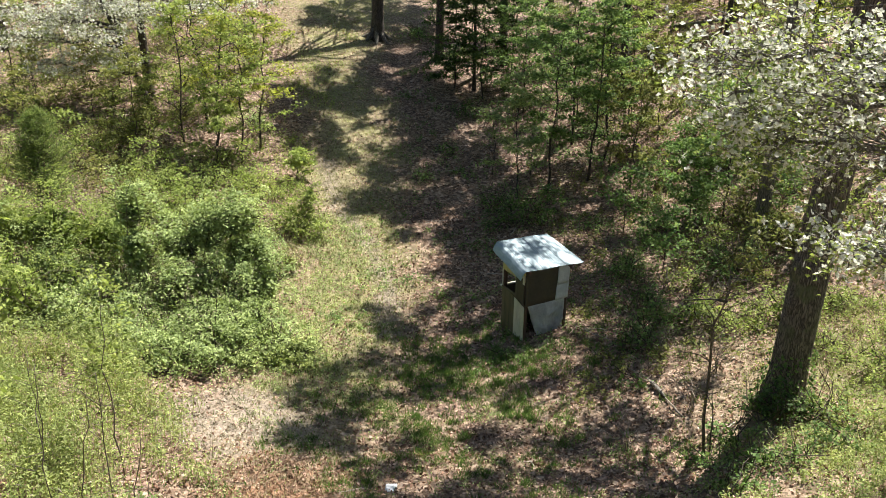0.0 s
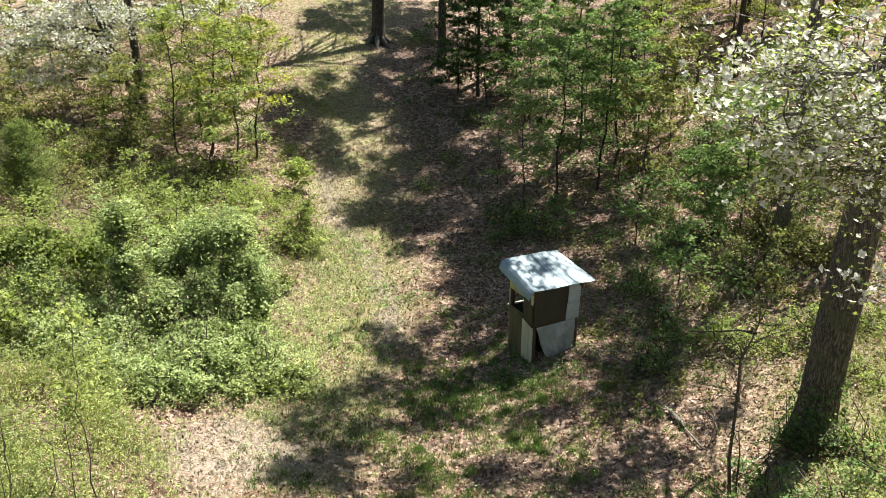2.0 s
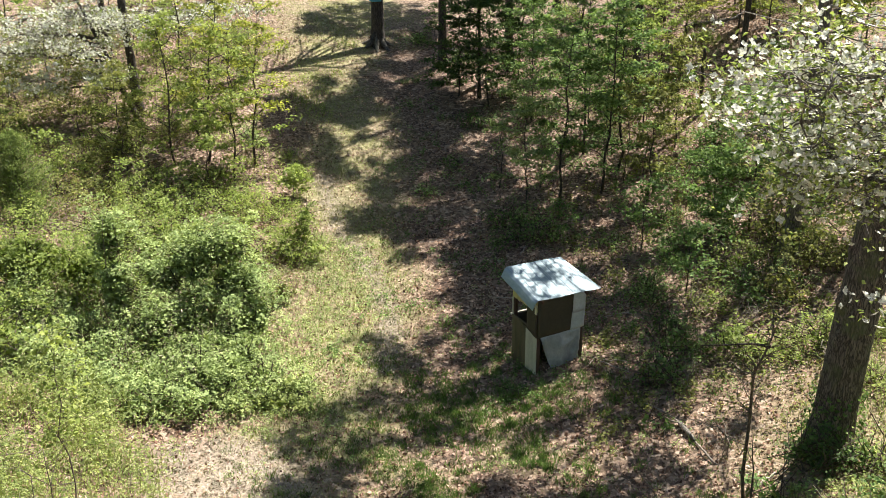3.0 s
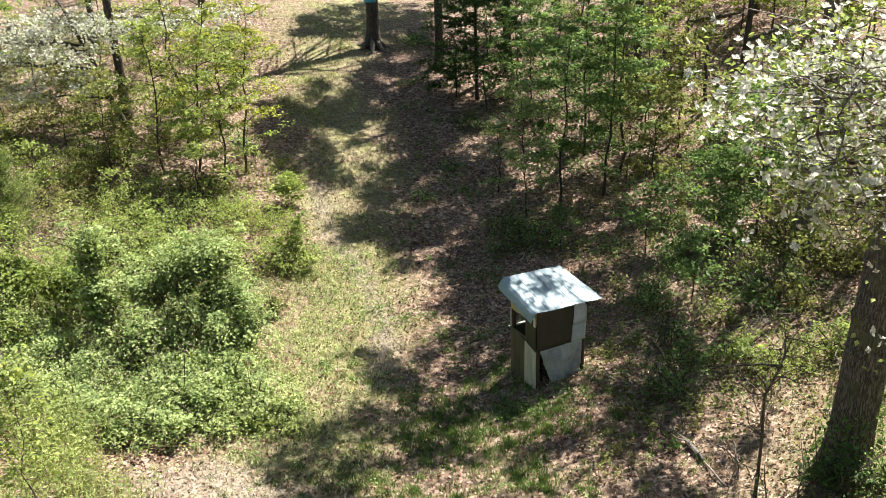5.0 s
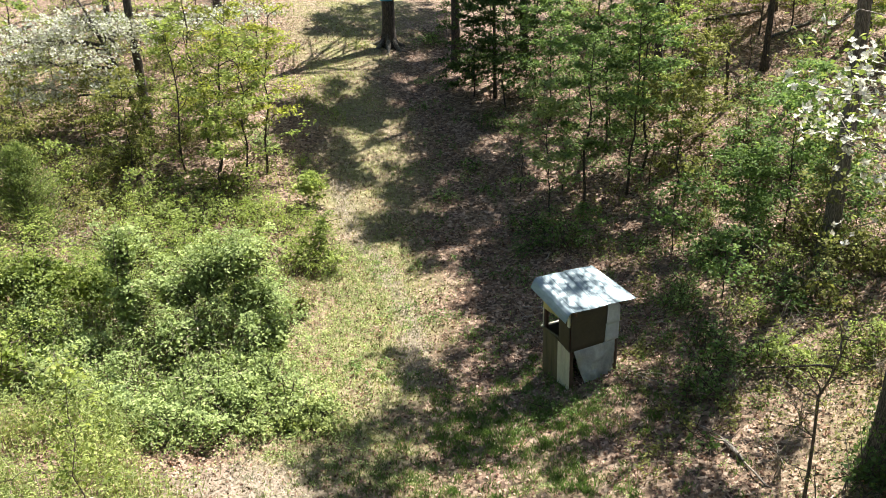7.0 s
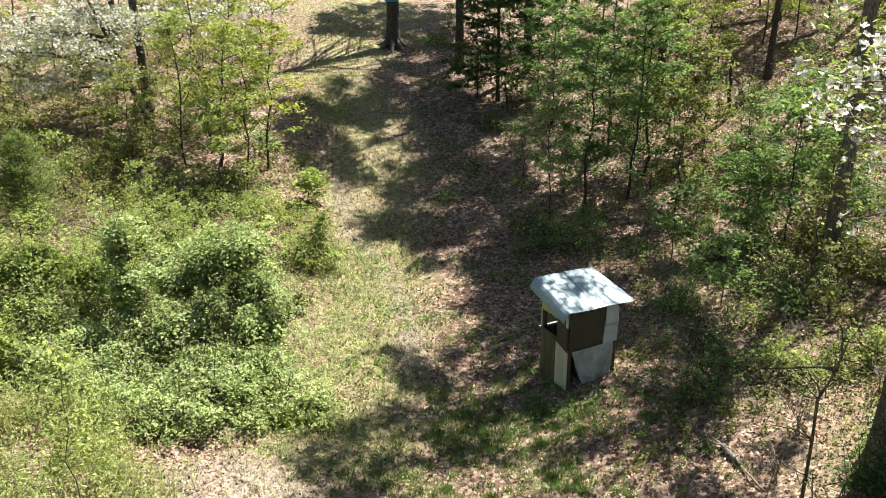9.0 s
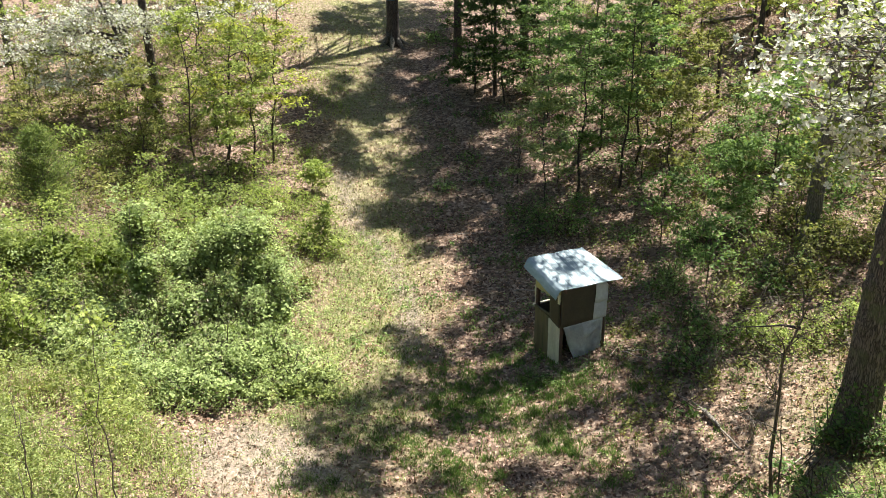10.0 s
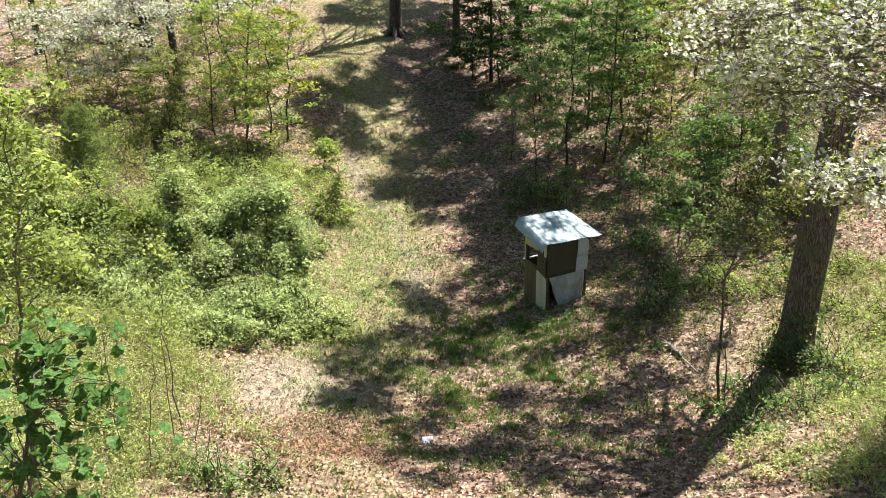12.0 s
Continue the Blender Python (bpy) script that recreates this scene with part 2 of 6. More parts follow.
def tube(geo, pts, radii, sides=8, rough=0.0, seed=0, flare=0.0):
    """A tapering round stem along points."""
    pts, radii = np.asarray(pts, float), np.asarray(radii, float)
    n = len(pts)
    rng = np.random.default_rng(seed)
    t = unit(np.gradient(pts, axis=0))
    ref = np.where(np.abs(t[:, 2:3]) > 0.9, np.array((1.0, 0, 0)), np.array((0, 0, 1.0)))
    x = unit(np.cross(ref, t))
    y = np.cross(t, x)
    a = np.linspace(0, 2 * math.pi, sides, endpoint=False)
    wob = 1 + rough * rng.normal(size=(n, sides))
    if flare:
        lobe = 1 + flare * np.exp(-np.arange(n)[:, None] / 1.1) * (0.6 + 0.6 * np.cos(a * 5 + 1.0)[None, :])
        wob = wob * lobe
    ring = pts[:, None] + (x[:, None] * np.cos(a)[None, :, None] + y[:, None] * np.sin(a)[None, :, None]) * (radii[:, None] * wob)[..., None]
    v = np.concatenate([ring.reshape(-1, 3), pts[:1], pts[-1:]])
    i, j = np.meshgrid(np.arange(n - 1), np.arange(sides), indexing="ij")
    k = (j + 1) % sides
    q = np.stack([i * sides + j, i * sides + k, (i + 1) * sides + k, (i + 1) * sides + j], -1).reshape(-1, 4)
    s = np.arange(sides)
    e = np.concatenate([np.stack([np.full(sides, n * sides), (s + 1) % sides, s], 1),
                        np.stack([np.full(sides, n * sides + 1), (n - 1) * sides + s, (n - 1) * sides + (s + 1) % sides], 1)])
    return geo.add(v, q, e)


def bend(a, b, rng, n=5, wob=0.08, sag=0.0):
    """Points along a crooked limb from a to b."""
    a, b = np.asarray(a, float), np.asarray(b, float)
    u = np.linspace(0, 1, n)[:, None]
    size = np.linalg.norm(b - a)
    p = a + (b - a) * u + rng.normal(size=(n, 3)) * wob * size * np.sin(u * math.pi)
    p[:, 2] += sag * size * np.sin(u[:, 0] * math.pi)
    return p


def part(name, geo, mat, parent, label="", smooth=False):
    """Links gathered geometry, or a bmesh in the parent's own space, as one mesh under parent."""
    if isinstance(geo, Geo):
        origin = parent.matrix_world.translation if parent.parent is None else parent.parent.matrix_world.translation
        me = geo.mesh(name, mat, origin, smooth)
    else:
        me = bpy.data.meshes.new(name)
        geo.to_mesh(me)
        geo.free()
        me.materials.append(mat)
    ob = new(name, me)
    ob.parent = parent
    return tagged(ob, label)


def thing(name, at, label, category, group="", kind="", turn=0.0):
    ob = new(name)
    ob.empty_display_size = 0.2
    ob.matrix_world = pose(*at, 0, 0, turn)
    ob.matrix_basis = pose(*at, 0, 0, turn)
    return tagged(ob, label, category, group, kind)


# ---- the lie of the land ----
def soft(v, w):
    return w * np.log1p(np.exp(np.clip(v / w, -40, 40)))


def land(x, y):
    """Height of the hollow: low round the hut, rising behind it, to both sides and towards the near bank."""
    x, y = np.asarray(x, float), np.asarray(y, float)
    yy = 95 - soft(95 - y, 6)
    xx = np.clip(x, -80, 80)
    return (-1.131 + 0.038 * xx + 2.504 * (1 - np.exp(-(xx / 11) ** 2)) + 0.223 * (soft(yy - 27, 2.5) - 0.5 * soft(yy - 46, 4))
            + 0.384 * (soft(14.5 - yy, 1.2) - soft(9.5 - yy, 1.2)) - 0.113 * np.exp(-((x + 3) / 3.5) ** 2 - ((yy - 24) / 6) ** 2) + 0.17 * np.exp(-((x - 2.1) / 1.7) ** 2 - ((yy - 20.3) / 1.5) ** 2))


def wave(x, y, s, k=0.0):
    """Cheap smooth noise between -1 and 1."""
    return (np.sin(x * s + 1.7 * np.sin(y * s * 0.73 + k) + k) + np.sin(y * s * 1.31 + 1.3 * np.sin(x * s * 0.61 - k) + 2.1 * k)
            + np.sin((x + y) * s * 0.77 + k * 3.1) + np.sin((x - 1.6 * y) * s * 1.93 + k)) / 4


LANE = np.array([(-3.0, 12.0), (-2.7, 17.0), (-3.1, 21.5), (-3.0, 25.0), (-4.0, 29.0), (-4.1, 32.5), (-4.8, 37.0), (-6.4, 41.0), (-6.6, 45.5), (-6.8, 52.0), (-7.5, 62.0)])
LANE_WIDE = np.array([1.6, 1.9, 1.9, 1.9, 1.8, 1.8, 1.8, 1.8, 2.8, 3.2, 3.2])


def turf_share(x, y):
    """How grassy the ground is: the mown lane through the hollow, and green patches beside it."""
    x, y = np.asarray(x, float), np.asarray(y, float)
    cx, cw = np.interp(y, LANE[:, 1], LANE[:, 0]), np.interp(y, LANE[:, 1], LANE_WIDE)
    g = np.clip(1.35 - np.abs(x - cx) / cw + 0.35 * wave(x, y, 1.9, 0.4), 0, 1)
    g = g * np.clip(0.75 + 0.6 * wave(x, y, 2.7, 2.0), 0.25, 1)
    near = 0.65 * np.exp(-((x + 0.3) / 2.6) ** 2 - ((y - 16.5) / 3.2) ** 2) * np.clip(0.4 + 0.9 * wave(x, y, 2.3, 4.0), 0, 1)
    right = np.exp(-((x - 8.5) / 2.6) ** 2 - ((y - 14.5) / 3.5) ** 2) * 0.8
    return np.clip(np.maximum(np.maximum(g * (y > 16.8) + g * 0.45 * (y <= 16.8), near), right), 0, 1)


def straw_share(x, y):
    patch = np.clip(1.6 - np.hypot((x + 4.5) / 1.25, (y - 15.7) / 1.15) + 0.5 * wave(x, y, 3.1, 1.0), 0, 1)
    line = np.interp(y, (20, 23.5, 26.5, 29.5, 32), (-1.9, -2.0, -2.9, -4.5, -5.2))
    track = np.clip(1.0 - np.abs(x - line) / 0.5 + 0.6 * wave(x, y, 2.3, 5.0), 0, 0.85) * (y > 20.5) * (y < 32)
    return np.maximum(patch, track)


def axis(lo, hi, step, reach):
    core = np.arange(lo, hi + step, step)
    out = np.cumsum(step * 1.35 ** np.arange(1, 40))
    out = out[out < reach]
    return np.concatenate([lo - out[::-1], core, hi + out])


gx, gy = axis(-20, 18, 0.22, 1500), axis(8, 58, 0.22, 1500)
X, Y = np.meshgrid(gx, gy)
Z = land(X, Y) + 0.035 * wave(X, Y, 2.2) + 0.02 * wave(X, Y, 6.1, 2.0)
ny, nx = X.shape
ii, jj = np.meshgrid(np.arange(ny - 1), np.arange(nx - 1), indexing="ij")
quads = np.stack([ii * nx + jj, ii * nx + jj + 1, (ii + 1) * nx + jj + 1, (ii + 1) * nx + jj], -1).reshape(-1, 4)
ground = new("ground", Geo().add(np.stack([X, Y, Z], -1), quads).mesh("ground", GROUND, smooth=True))
tagged(ground, "leaf-strewn woodland floor with a grassy lane", "ground", kind="structure")
for key, share in (("turf", turf_share(X, Y)), ("straw", straw_share(X, Y))):
    ground.data.attributes.new(key, "FLOAT", "POINT").data.foreach_set("value", share.ravel().astype(np.float32))


def floor_z(x, y):
    return land(x, y) + 0.035 * wave(x, y, 2.2) + 0.02 * wave(x, y, 6.1, 2.0)


def at(x, y, dz=0.0):
    return (x, y, float(floor_z(np.array(x), np.array(y))) + dz)


# ---- the hut ----
HUT_AT, HUT_TURN = (1.81, 19.89, -0.90), 29.5
ROOFING = painted("weathered_roofing_sheet", (0.35, 0.43, 0.46), (0.20, 0.265, 0.295), 3.4, 0.5, 0.25, (1, 0.4, 1), 0.001)
BROWN = painted("brown_panel", (0.062, 0.05, 0.03), (0.085, 0.07, 0.042), 3, 0.7)
WHITE = painted("white_metal_panel", (0.62, 0.64, 0.64), (0.5, 0.53, 0.54), 2.5, 0.5)
TARP = painted("stained_white_sheet", (0.54, 0.55, 0.54), (0.22, 0.23, 0.25), 5.5, 0.6, 0, (1, 1, 0.7))
CREAM = painted("cream_siding", (0.66, 0.63, 0.50), (0.50, 0.48, 0.38), 5, 0.7, 0, (3, 3, 0.5))
OLIVE_WOOD = painted("olive_weathered_board", (0.16, 0.135, 0.075), (0.085, 0.075, 0.04), 5, 0.8, 0, (4, 4, 0.5))
YELLOW = painted("yellowed_siding", (0.60, 0.52, 0.20), (0.42, 0.38, 0.19), 5, 0.7, 0, (3, 3, 0.5))
POST = painted("reddish_post", (0.13, 0.07, 0.045), (0.07, 0.045, 0.032), 6, 0.85, 0, (5, 5, 0.6))
PLY = painted("grey_plywood", (0.20, 0.165, 0.12), (0.12, 0.10, 0.075), 4, 0.85, 0, (1, 1, 3))


def box_bm(x0, x1, y0, y1, z0, z1, bevel=0.004, skew=None):
    bm = bmesh.new()
    bmesh.ops.create_cube(bm, size=1.0)
    for v in bm.verts:
        v.co = Vector(((x0 + x1) / 2 + v.co.x * (x1 - x0), (y0 + y1) / 2 + v.co.y * (y1 - y0), (z0 + z1) / 2 + v.co.z * (z1 - z0)))
        if skew:
            v.co = Vector(skew(*v.co))
    if bevel:
        bmesh.ops.bevel(bm, geom=bm.edges[:], offset=bevel, segments=1, affect="EDGES")
    return bm


def sheet_bm(corners, thick, nx_, ny_, wobble, seed):
    """A thin warped sheet between four corners (bottom left, bottom right, top right, top left)."""
    bm = bmesh.new()
    a, b, c, d = (Vector(p) for p in corners)
    nrm = (b - a).cross(d - a).normalized()
    rows = []
    for s in (0, 1):
        grid = []
        for j in range(ny_ + 1):
            row = []
            for i in range(nx_ + 1):
                u, w = i / nx_, j / ny_
                p = (a * (1 - u) + b * u) * (1 - w) + (d * (1 - u) + c * u) * w
                k = wobble * noise.noise(Vector((u * 3 + seed, w * 3, seed * 0.7))) * math.sin(math.pi * min(1, w * 1.1))
                k += wobble * 0.5 * noise.noise(Vector((u * 8, w * 8 + seed, 1)))
                row.append(bm.verts.new(p + nrm * (k + (thick if s == 0 else 0))))
            grid.append(row)
        rows.append(grid)
    for s, grid in enumerate(rows):
        for j in range(ny_):
            for i in range(nx_):
                f = [grid[j][i], grid[j][i + 1], grid[j + 1][i + 1], grid[j + 1][i]]
                bm.faces.new(f if s == 0 else f[::-1]).smooth = True
    t, u = rows
    edge = [(0, i) for i in range(nx_ + 1)] + [(j, nx_) for j in range(1, ny_ + 1)] + [(ny_, i) for i in range(nx_ - 1, -1, -1)] + [(j, 0) for j in range(ny_ - 1, 0, -1)]
    for (j, i), (q, p) in zip(edge, edge[1:] + edge[:1]):
        bm.faces.new([t[j][i], u[j][i], u[q][p], t[q][p]])
    return bm


def roof_sheet_bm(profile, y0, y1, z0, z1, seed, tilt=0.0, skew=0.0):
    """Ribbed sheet: the profile (x, lift) swept from the front eave to the back."""
    bm = bmesh.new()
    n = 10
    top, low = [], []
    for j in range(n + 1):
        w = j / n
        y, z = y0 + (y1 - y0) * w, z0 + (z1 - z0) * w
        a, b = [], []
        for x, lift in profile:
            k = 0.016 * noise.noise(Vector((x * 2.6, y * 2.2, seed)))
            e = 0.018 * noise.noise(Vector((x * 5, seed, w * 0.2))) * (w < 0.01 or w > 0.99)
            xs, up = x - skew * w * max(0.0, x - 0.64), z + lift + k + tilt * max(x, 0.0)
            a.append(bm.verts.new((xs, y + e, up)))
            b.append(bm.verts.new((xs, y + e, up - 0.004)))
        top.append(a)
        low.append(b)
    m_ = len(profile)
    for j in range(n):
        for i in range(m_ - 1):
            bm.faces.new([top[j][i], top[j][i + 1], top[j + 1][i + 1], top[j + 1][i]])
            bm.faces.new([low[j][i], low[j + 1][i], low[j + 1][i + 1], low[j][i + 1]])
        for i in (0, m_ - 1):
            f = [top[j][i], top[j + 1][i], low[j + 1][i], low[j][i]]
            bm.faces.new(f if i == 0 else f[::-1])
    for j in (0, n):
        for i in range(m_ - 1):
            f = [top[j][i], low[j][i], low[j][i + 1], top[j][i + 1]]
            bm.faces.new(f if j == 0 else f[::-1])
    return bm


def ribbed(x0, x1, pitch, first=None):
    pts = [(x0, 0.0)]
    x = first if first is not None else x0 + pitch * 0.5
    while x < x1 - 0.03:
        pts += [(x - 0.020, 0.0), (x - 0.008, 0.005), (x + 0.008, 0.005), (x + 0.020, 0.0)]
        x += pitch
    return pts + [(x1, 0.0)]


def build_hut():
    W, D, ZF, ZB = 1.28, 1.08, 2.0, 2.26
    hut = thing("hunting_hut", HUT_AT, "patched plywood hunting hut with a ribbed metal roof", "hut", turn=HUT_TURN)

    TILT = -0.025

    def roof_z(y, x=0.0):
        return ZF + 0.05 + (ZB - ZF) * y / D + TILT * max(x, 0.0)

    for x, y in ((0.045, 0.045), (W - 0.045, 0.045), (0.045, D - 0.045), (W - 0.045, D - 0.045)):
        part("post", box_bm(x - 0.04, x + 0.04, y - 0.04, y + 0.04, -0.12, roof_z(y, x) - 0.06, 0.005), POST, hut)
    part("floor_board", box_bm(0.0, W, 0.0, D, 0.05, 0.08), PLY, hut)
    part("back_wall", box_bm(-0.005, W + 0.005, D, D + 0.02, -0.06, 1.19, 0.004), PLY, hut, "grey plywood lower back wall")
    part("back_wall", box_bm(-0.005, W + 0.005, D, D + 0.02, 1.74, ZB, 0.004, lambda x, y, z: (x, y, z + (TILT * max(x, 0.0) if z > 2.0 else 0))), PLY, hut, "grey plywood upper back wall")
    # Pale colour puts the sunlight on the lower wall's top edge into the rail.
    part("back_rail", box_bm(-0.06, W + 0.005, D - 0.02, D + 0.035, 1.192, 1.235, 0.004), CREAM, hut, "sill rail along the open back, pale for the sun on it")
    part("side_wall", box_bm(W, W + 0.018, 0.0, D - 0.002, 0.06, 1.0, 0.003), PLY, hut, "grey plywood side wall")
    part("side_wall", box_bm(W, W + 0.018, 0.0, D - 0.002, 1.01, 1.76, 0.003, lambda x, y, z: (x, y, z + (0.22 + 0.23 * y if z > 1.4 else 0))), PLY, hut)
    # front: brown panel above, white panels beside it, a stained sheet below
    part("front_panel", sheet_bm(((-0.012, -0.012, 1.03), (0.99, -0.012, 1.05), (0.99, -0.012, 2.0), (-0.012, -0.012, 2.0)), 0.012, 10, 8, 0.006, 3), BROWN, hut, "dark brown painted panel")
    part("white_panel", sheet_bm(((0.90, -0.028, 1.03), (1.285, -0.028, 1.06), (1.295, -0.028, 1.52), (0.93, -0.028, 1.50)), 0.006, 6, 6, 0.006, 5), WHITE, hut, "white metal patch")
    part("white_panel", sheet_bm(((0.935, -0.040, 1.47), (1.295, -0.040, 1.49), (1.295, -0.040, 2.0), (0.95, -0.040, 2.0)), 0.006, 6, 6, 0.006, 6), WHITE, hut, "white metal patch")
    part("lower_sheet", sheet_bm(((0.42, -0.035, 0.05), (1.16, -0.02, 0.10), (1.20, -0.012, 1.05), (0.07, -0.02, 1.03)), 0.006, 16, 16, 0.11, 9), TARP, hut, "stained whitish sheet, torn away at one corner")
    # left side: siding below, an open hatch, yellowed siding above
    lower = part("lower_batten", box_bm(0.002, 0.03, 0.09, D - 0.09, 0.84, 0.90, 0.003), PLY, hut)
    upper = part("upper_batten", box_bm(0.002, 0.03, 0.09, D - 0.09, 1.80, 1.86, 0.003), PLY, hut)
    for k in range(3):
        y0 = 0.005 + k * 0.155
        part("plank", box_bm(-0.03, -0.008, y0, y0 + 0.15, -0.02 + 0.012 * k, 1.03 + 0.04 * k, 0.006), CREAM, lower, "cream siding plank" if k == 0 else "")
    for k in range(4):
        y0 = 0.472 + k * 0.152
        part("plank", box_bm(-0.02, 0.0, y0, y0 + 0.147, 0.0, 1.14 + 0.015 * k, 0.005), OLIVE_WOOD, lower, "olive weathered plank" if k == 0 else "")
    part("corner_panel", sheet_bm(((-0.036, 0.40, 1.14), (-0.036, -0.012, 1.03), (-0.036, -0.012, 1.80), (-0.036, 0.40, 1.74)), 0.010, 6, 8, 0.005, 13), BROWN, hut, "dark grey-brown panel")
    part("hatch_rail", box_bm(-0.045, 0.0, 0.40, D, 1.19, 1.225, 0.004), OLIVE_WOOD, hut)
    for k in range(7):
        y0 = 0.01 + k * 0.152
        part("plank", box_bm(-0.02, 0.0, y0, y0 + 0.148, 1.68 + 0.008 * math.sin(k * 2.1), roof_z(y0) - 0.03, 0.005), YELLOW, upper, "yellowed siding plank" if k == 0 else "")
    part("hatch_trim", box_bm(-0.034, -0.012, D - 0.045, D - 0.012, 1.21, 1.70, 0.003), CREAM, hut, "thin pale upright beside the hatch")
    part("end_trim", box_bm(-0.055, -0.035, -0.02, 0.07, 1.64, 1.88, 0.004), CREAM, hut)
    for x in (0.0, W - 0.05):
        part("rafter", box_bm(x, x + 0.05, -0.16, D + 0.2, 0, 0.08, 0.004, lambda a, b, c: (a, b, c + roof_z(b, a) - 0.055)), POST, hut)
    # roofing: two overlapped sheets, the outer edge bent down over the hatch side
    flap = [(-0.25, -0.21), (-0.215, -0.13), (-0.17, -0.055), (-0.125, -0.012), (-0.10, 0.0)]
    y0, y1 = -0.14, D + 0.17
    part("roofing_sheet", roof_sheet_bm(flap + ribbed(-0.09, 0.72, 0.205, 0.02)[1:], y0, y1, roof_z(y0) + 0.04, roof_z(y1) + 0.04, 2.0, TILT), ROOFING, hut, "galvanised ribbed roofing sheet with a bent edge")
    part("roofing_sheet", roof_sheet_bm(ribbed(0.64, 1.64, 0.205, 0.69), y0 - 0.02, y1 - 0.02, roof_z(y0) + 0.05, roof_z(y1) + 0.05, 7.0, TILT, 0.22), ROOFING, hut, "galvanised ribbed roofing sheet")
    return hut


build_hut()


# ---- trees ----
def lobe_points(rng, n, centre, radii, shell=0.35):
    d = unit(rng.normal(size=(n, 3)))
    return np.asarray(centre) + d * np.asarray(radii) * (rng.uniform(shell, 1, (n, 1)) ** 0.6)


def crown(geo, wood, rng, start, centre, radii, clusters, per, size, spread=(0.22, 0.22, 0.08), up=0.7, twig=0.25, twig_r=0.012, wide=0.55, ragged=False):
    """Twigs from the limb's end to clusters of leaves within one lobe."""
    if ragged:
        hub = lobe_points(rng, 6, centre, np.asarray(radii) * 0.95, 0.2)
        c = hub[rng.integers(0, 6, clusters)] + unit(rng.normal(size=(clusters, 3))) * np.asarray(radii) * rng.uniform(0.05, 0.52, (clusters, 1))
    else:
        c = lobe_points(rng, clusters, centre, radii)
    wide_each = rng.uniform(0.5, 1.5, (clusters, 1))
    p = np.repeat(c, per, 0) + rng.normal(size=(clusters * per, 3)) * np.array(spread) * np.repeat(wide_each, per, 0)
    leaves(geo, p, size * rng.uniform(0.6, 1.25, len(p)), rng, up, wide)
    for q in c[: int(clusters * twig)]:
        tube(wood, bend(start, q, rng, 4, 0.06, 0.04), np.linspace(twig_r, twig_r * 0.3, 4), 3)
    return c


def tree(name, base, height, r, lobes, leaf, label, bark=DARK_BARK, lean=(0, 0), seed=1, size=0.09, density=60, per=14, sides=9, group="", category="tree", spread=(0.22, 0.22, 0.08), flare=0.35, limb=0.35, wob=0.005, ragged=False, taper=0.72):
    """A tapered trunk, limbs to each lobe (x, y, z, rx, ry, rz in metres from the world) and a crown of leaves."""
    rng = np.random.default_rng(seed)
    base = np.array(at(*base))
    root = thing(name, base, label, category, group)
    wood, twigs, green = Geo(), Geo(), Geo()
    n = 18
    u = np.linspace(0, 1, n) ** 1.5
    axis_pts = base + np.stack([lean[0] * u + wob * height * wave(u * 5, u * 0, 1.3, seed), lean[1] * u + wob * height * wave(u * 0, u * 5, 1.3, seed + 2), u * height], 1)
    axis_pts[0, 2] -= 0.25
    rad = r * (1 - taper * u ** 1.1) * (1 + 0.32 * np.exp(-u * height / 0.35))
    tube(wood, axis_pts, rad, sides, 0.035, seed, flare)
    for k, (x, y, z, rx, ry, rz) in enumerate(lobes):
        c = np.array((x, y, z), float)
        w = np.clip((c[2] - base[2] - 0.35 * np.hypot(c[0] - base[0], c[1] - base[1])) / height, 0.12, 0.97)
        s = np.array([np.interp(w, u, axis_pts[:, i]) for i in range(3)])
        rs = np.interp(w, u, rad)
        lr = max(0.012, rs * limb)
        arm = tube(Geo(), bend(s, c, rng, 6, 0.05, 0.05), np.linspace(lr, lr * 0.35, 6), 6)
        part("limb", arm, bark, root, smooth=True)
        clusters = max(4, int(density * (rx * ry + rx * rz + ry * rz) / 3))
        crown(green, twigs, rng, c, c, (rx, ry, rz), clusters, per, size, spread, twig_r=min(0.014, lr * 0.5), ragged=ragged)
    part("trunk", wood, bark, root, smooth=True)
    if twigs.n:
        tagged(part("twig", twigs, TWIG, root), kind="stuff")
    if green.n:
        tagged(part("crown", green, leaf, root), kind="stuff")
    return root


def trunk_of(root):
    return next(o for o in root.children if o.name.startswith("trunk"))


def shade(x, y, h, r, flat=0.5):
    """An unseen lobe of a high crown, h above the ground, placed so that its shadow falls at (x, y)."""
    k = h / math.tan(SUN_EL)
    return (x + k * math.cos(SUN_AZ), y + k * math.sin(SUN_AZ), h + float(land(x, y)), r, r, r * flat)


def tall(base, r, height, patches, bark, seed, label, leaf=GREEN, lean=(0, 0), size=0.19, density=62, sides=12, taper=0.72, wob=0.005):
    return tree("woodland_tree", base, height, r, [shade(*p) for p in patches], leaf, label, bark, lean, seed, size, density, 26, sides, "tall woodland trees", spread=(0.26, 0.26, 0.12), limb=0.3, ragged=True, taper=taper, wob=wob)


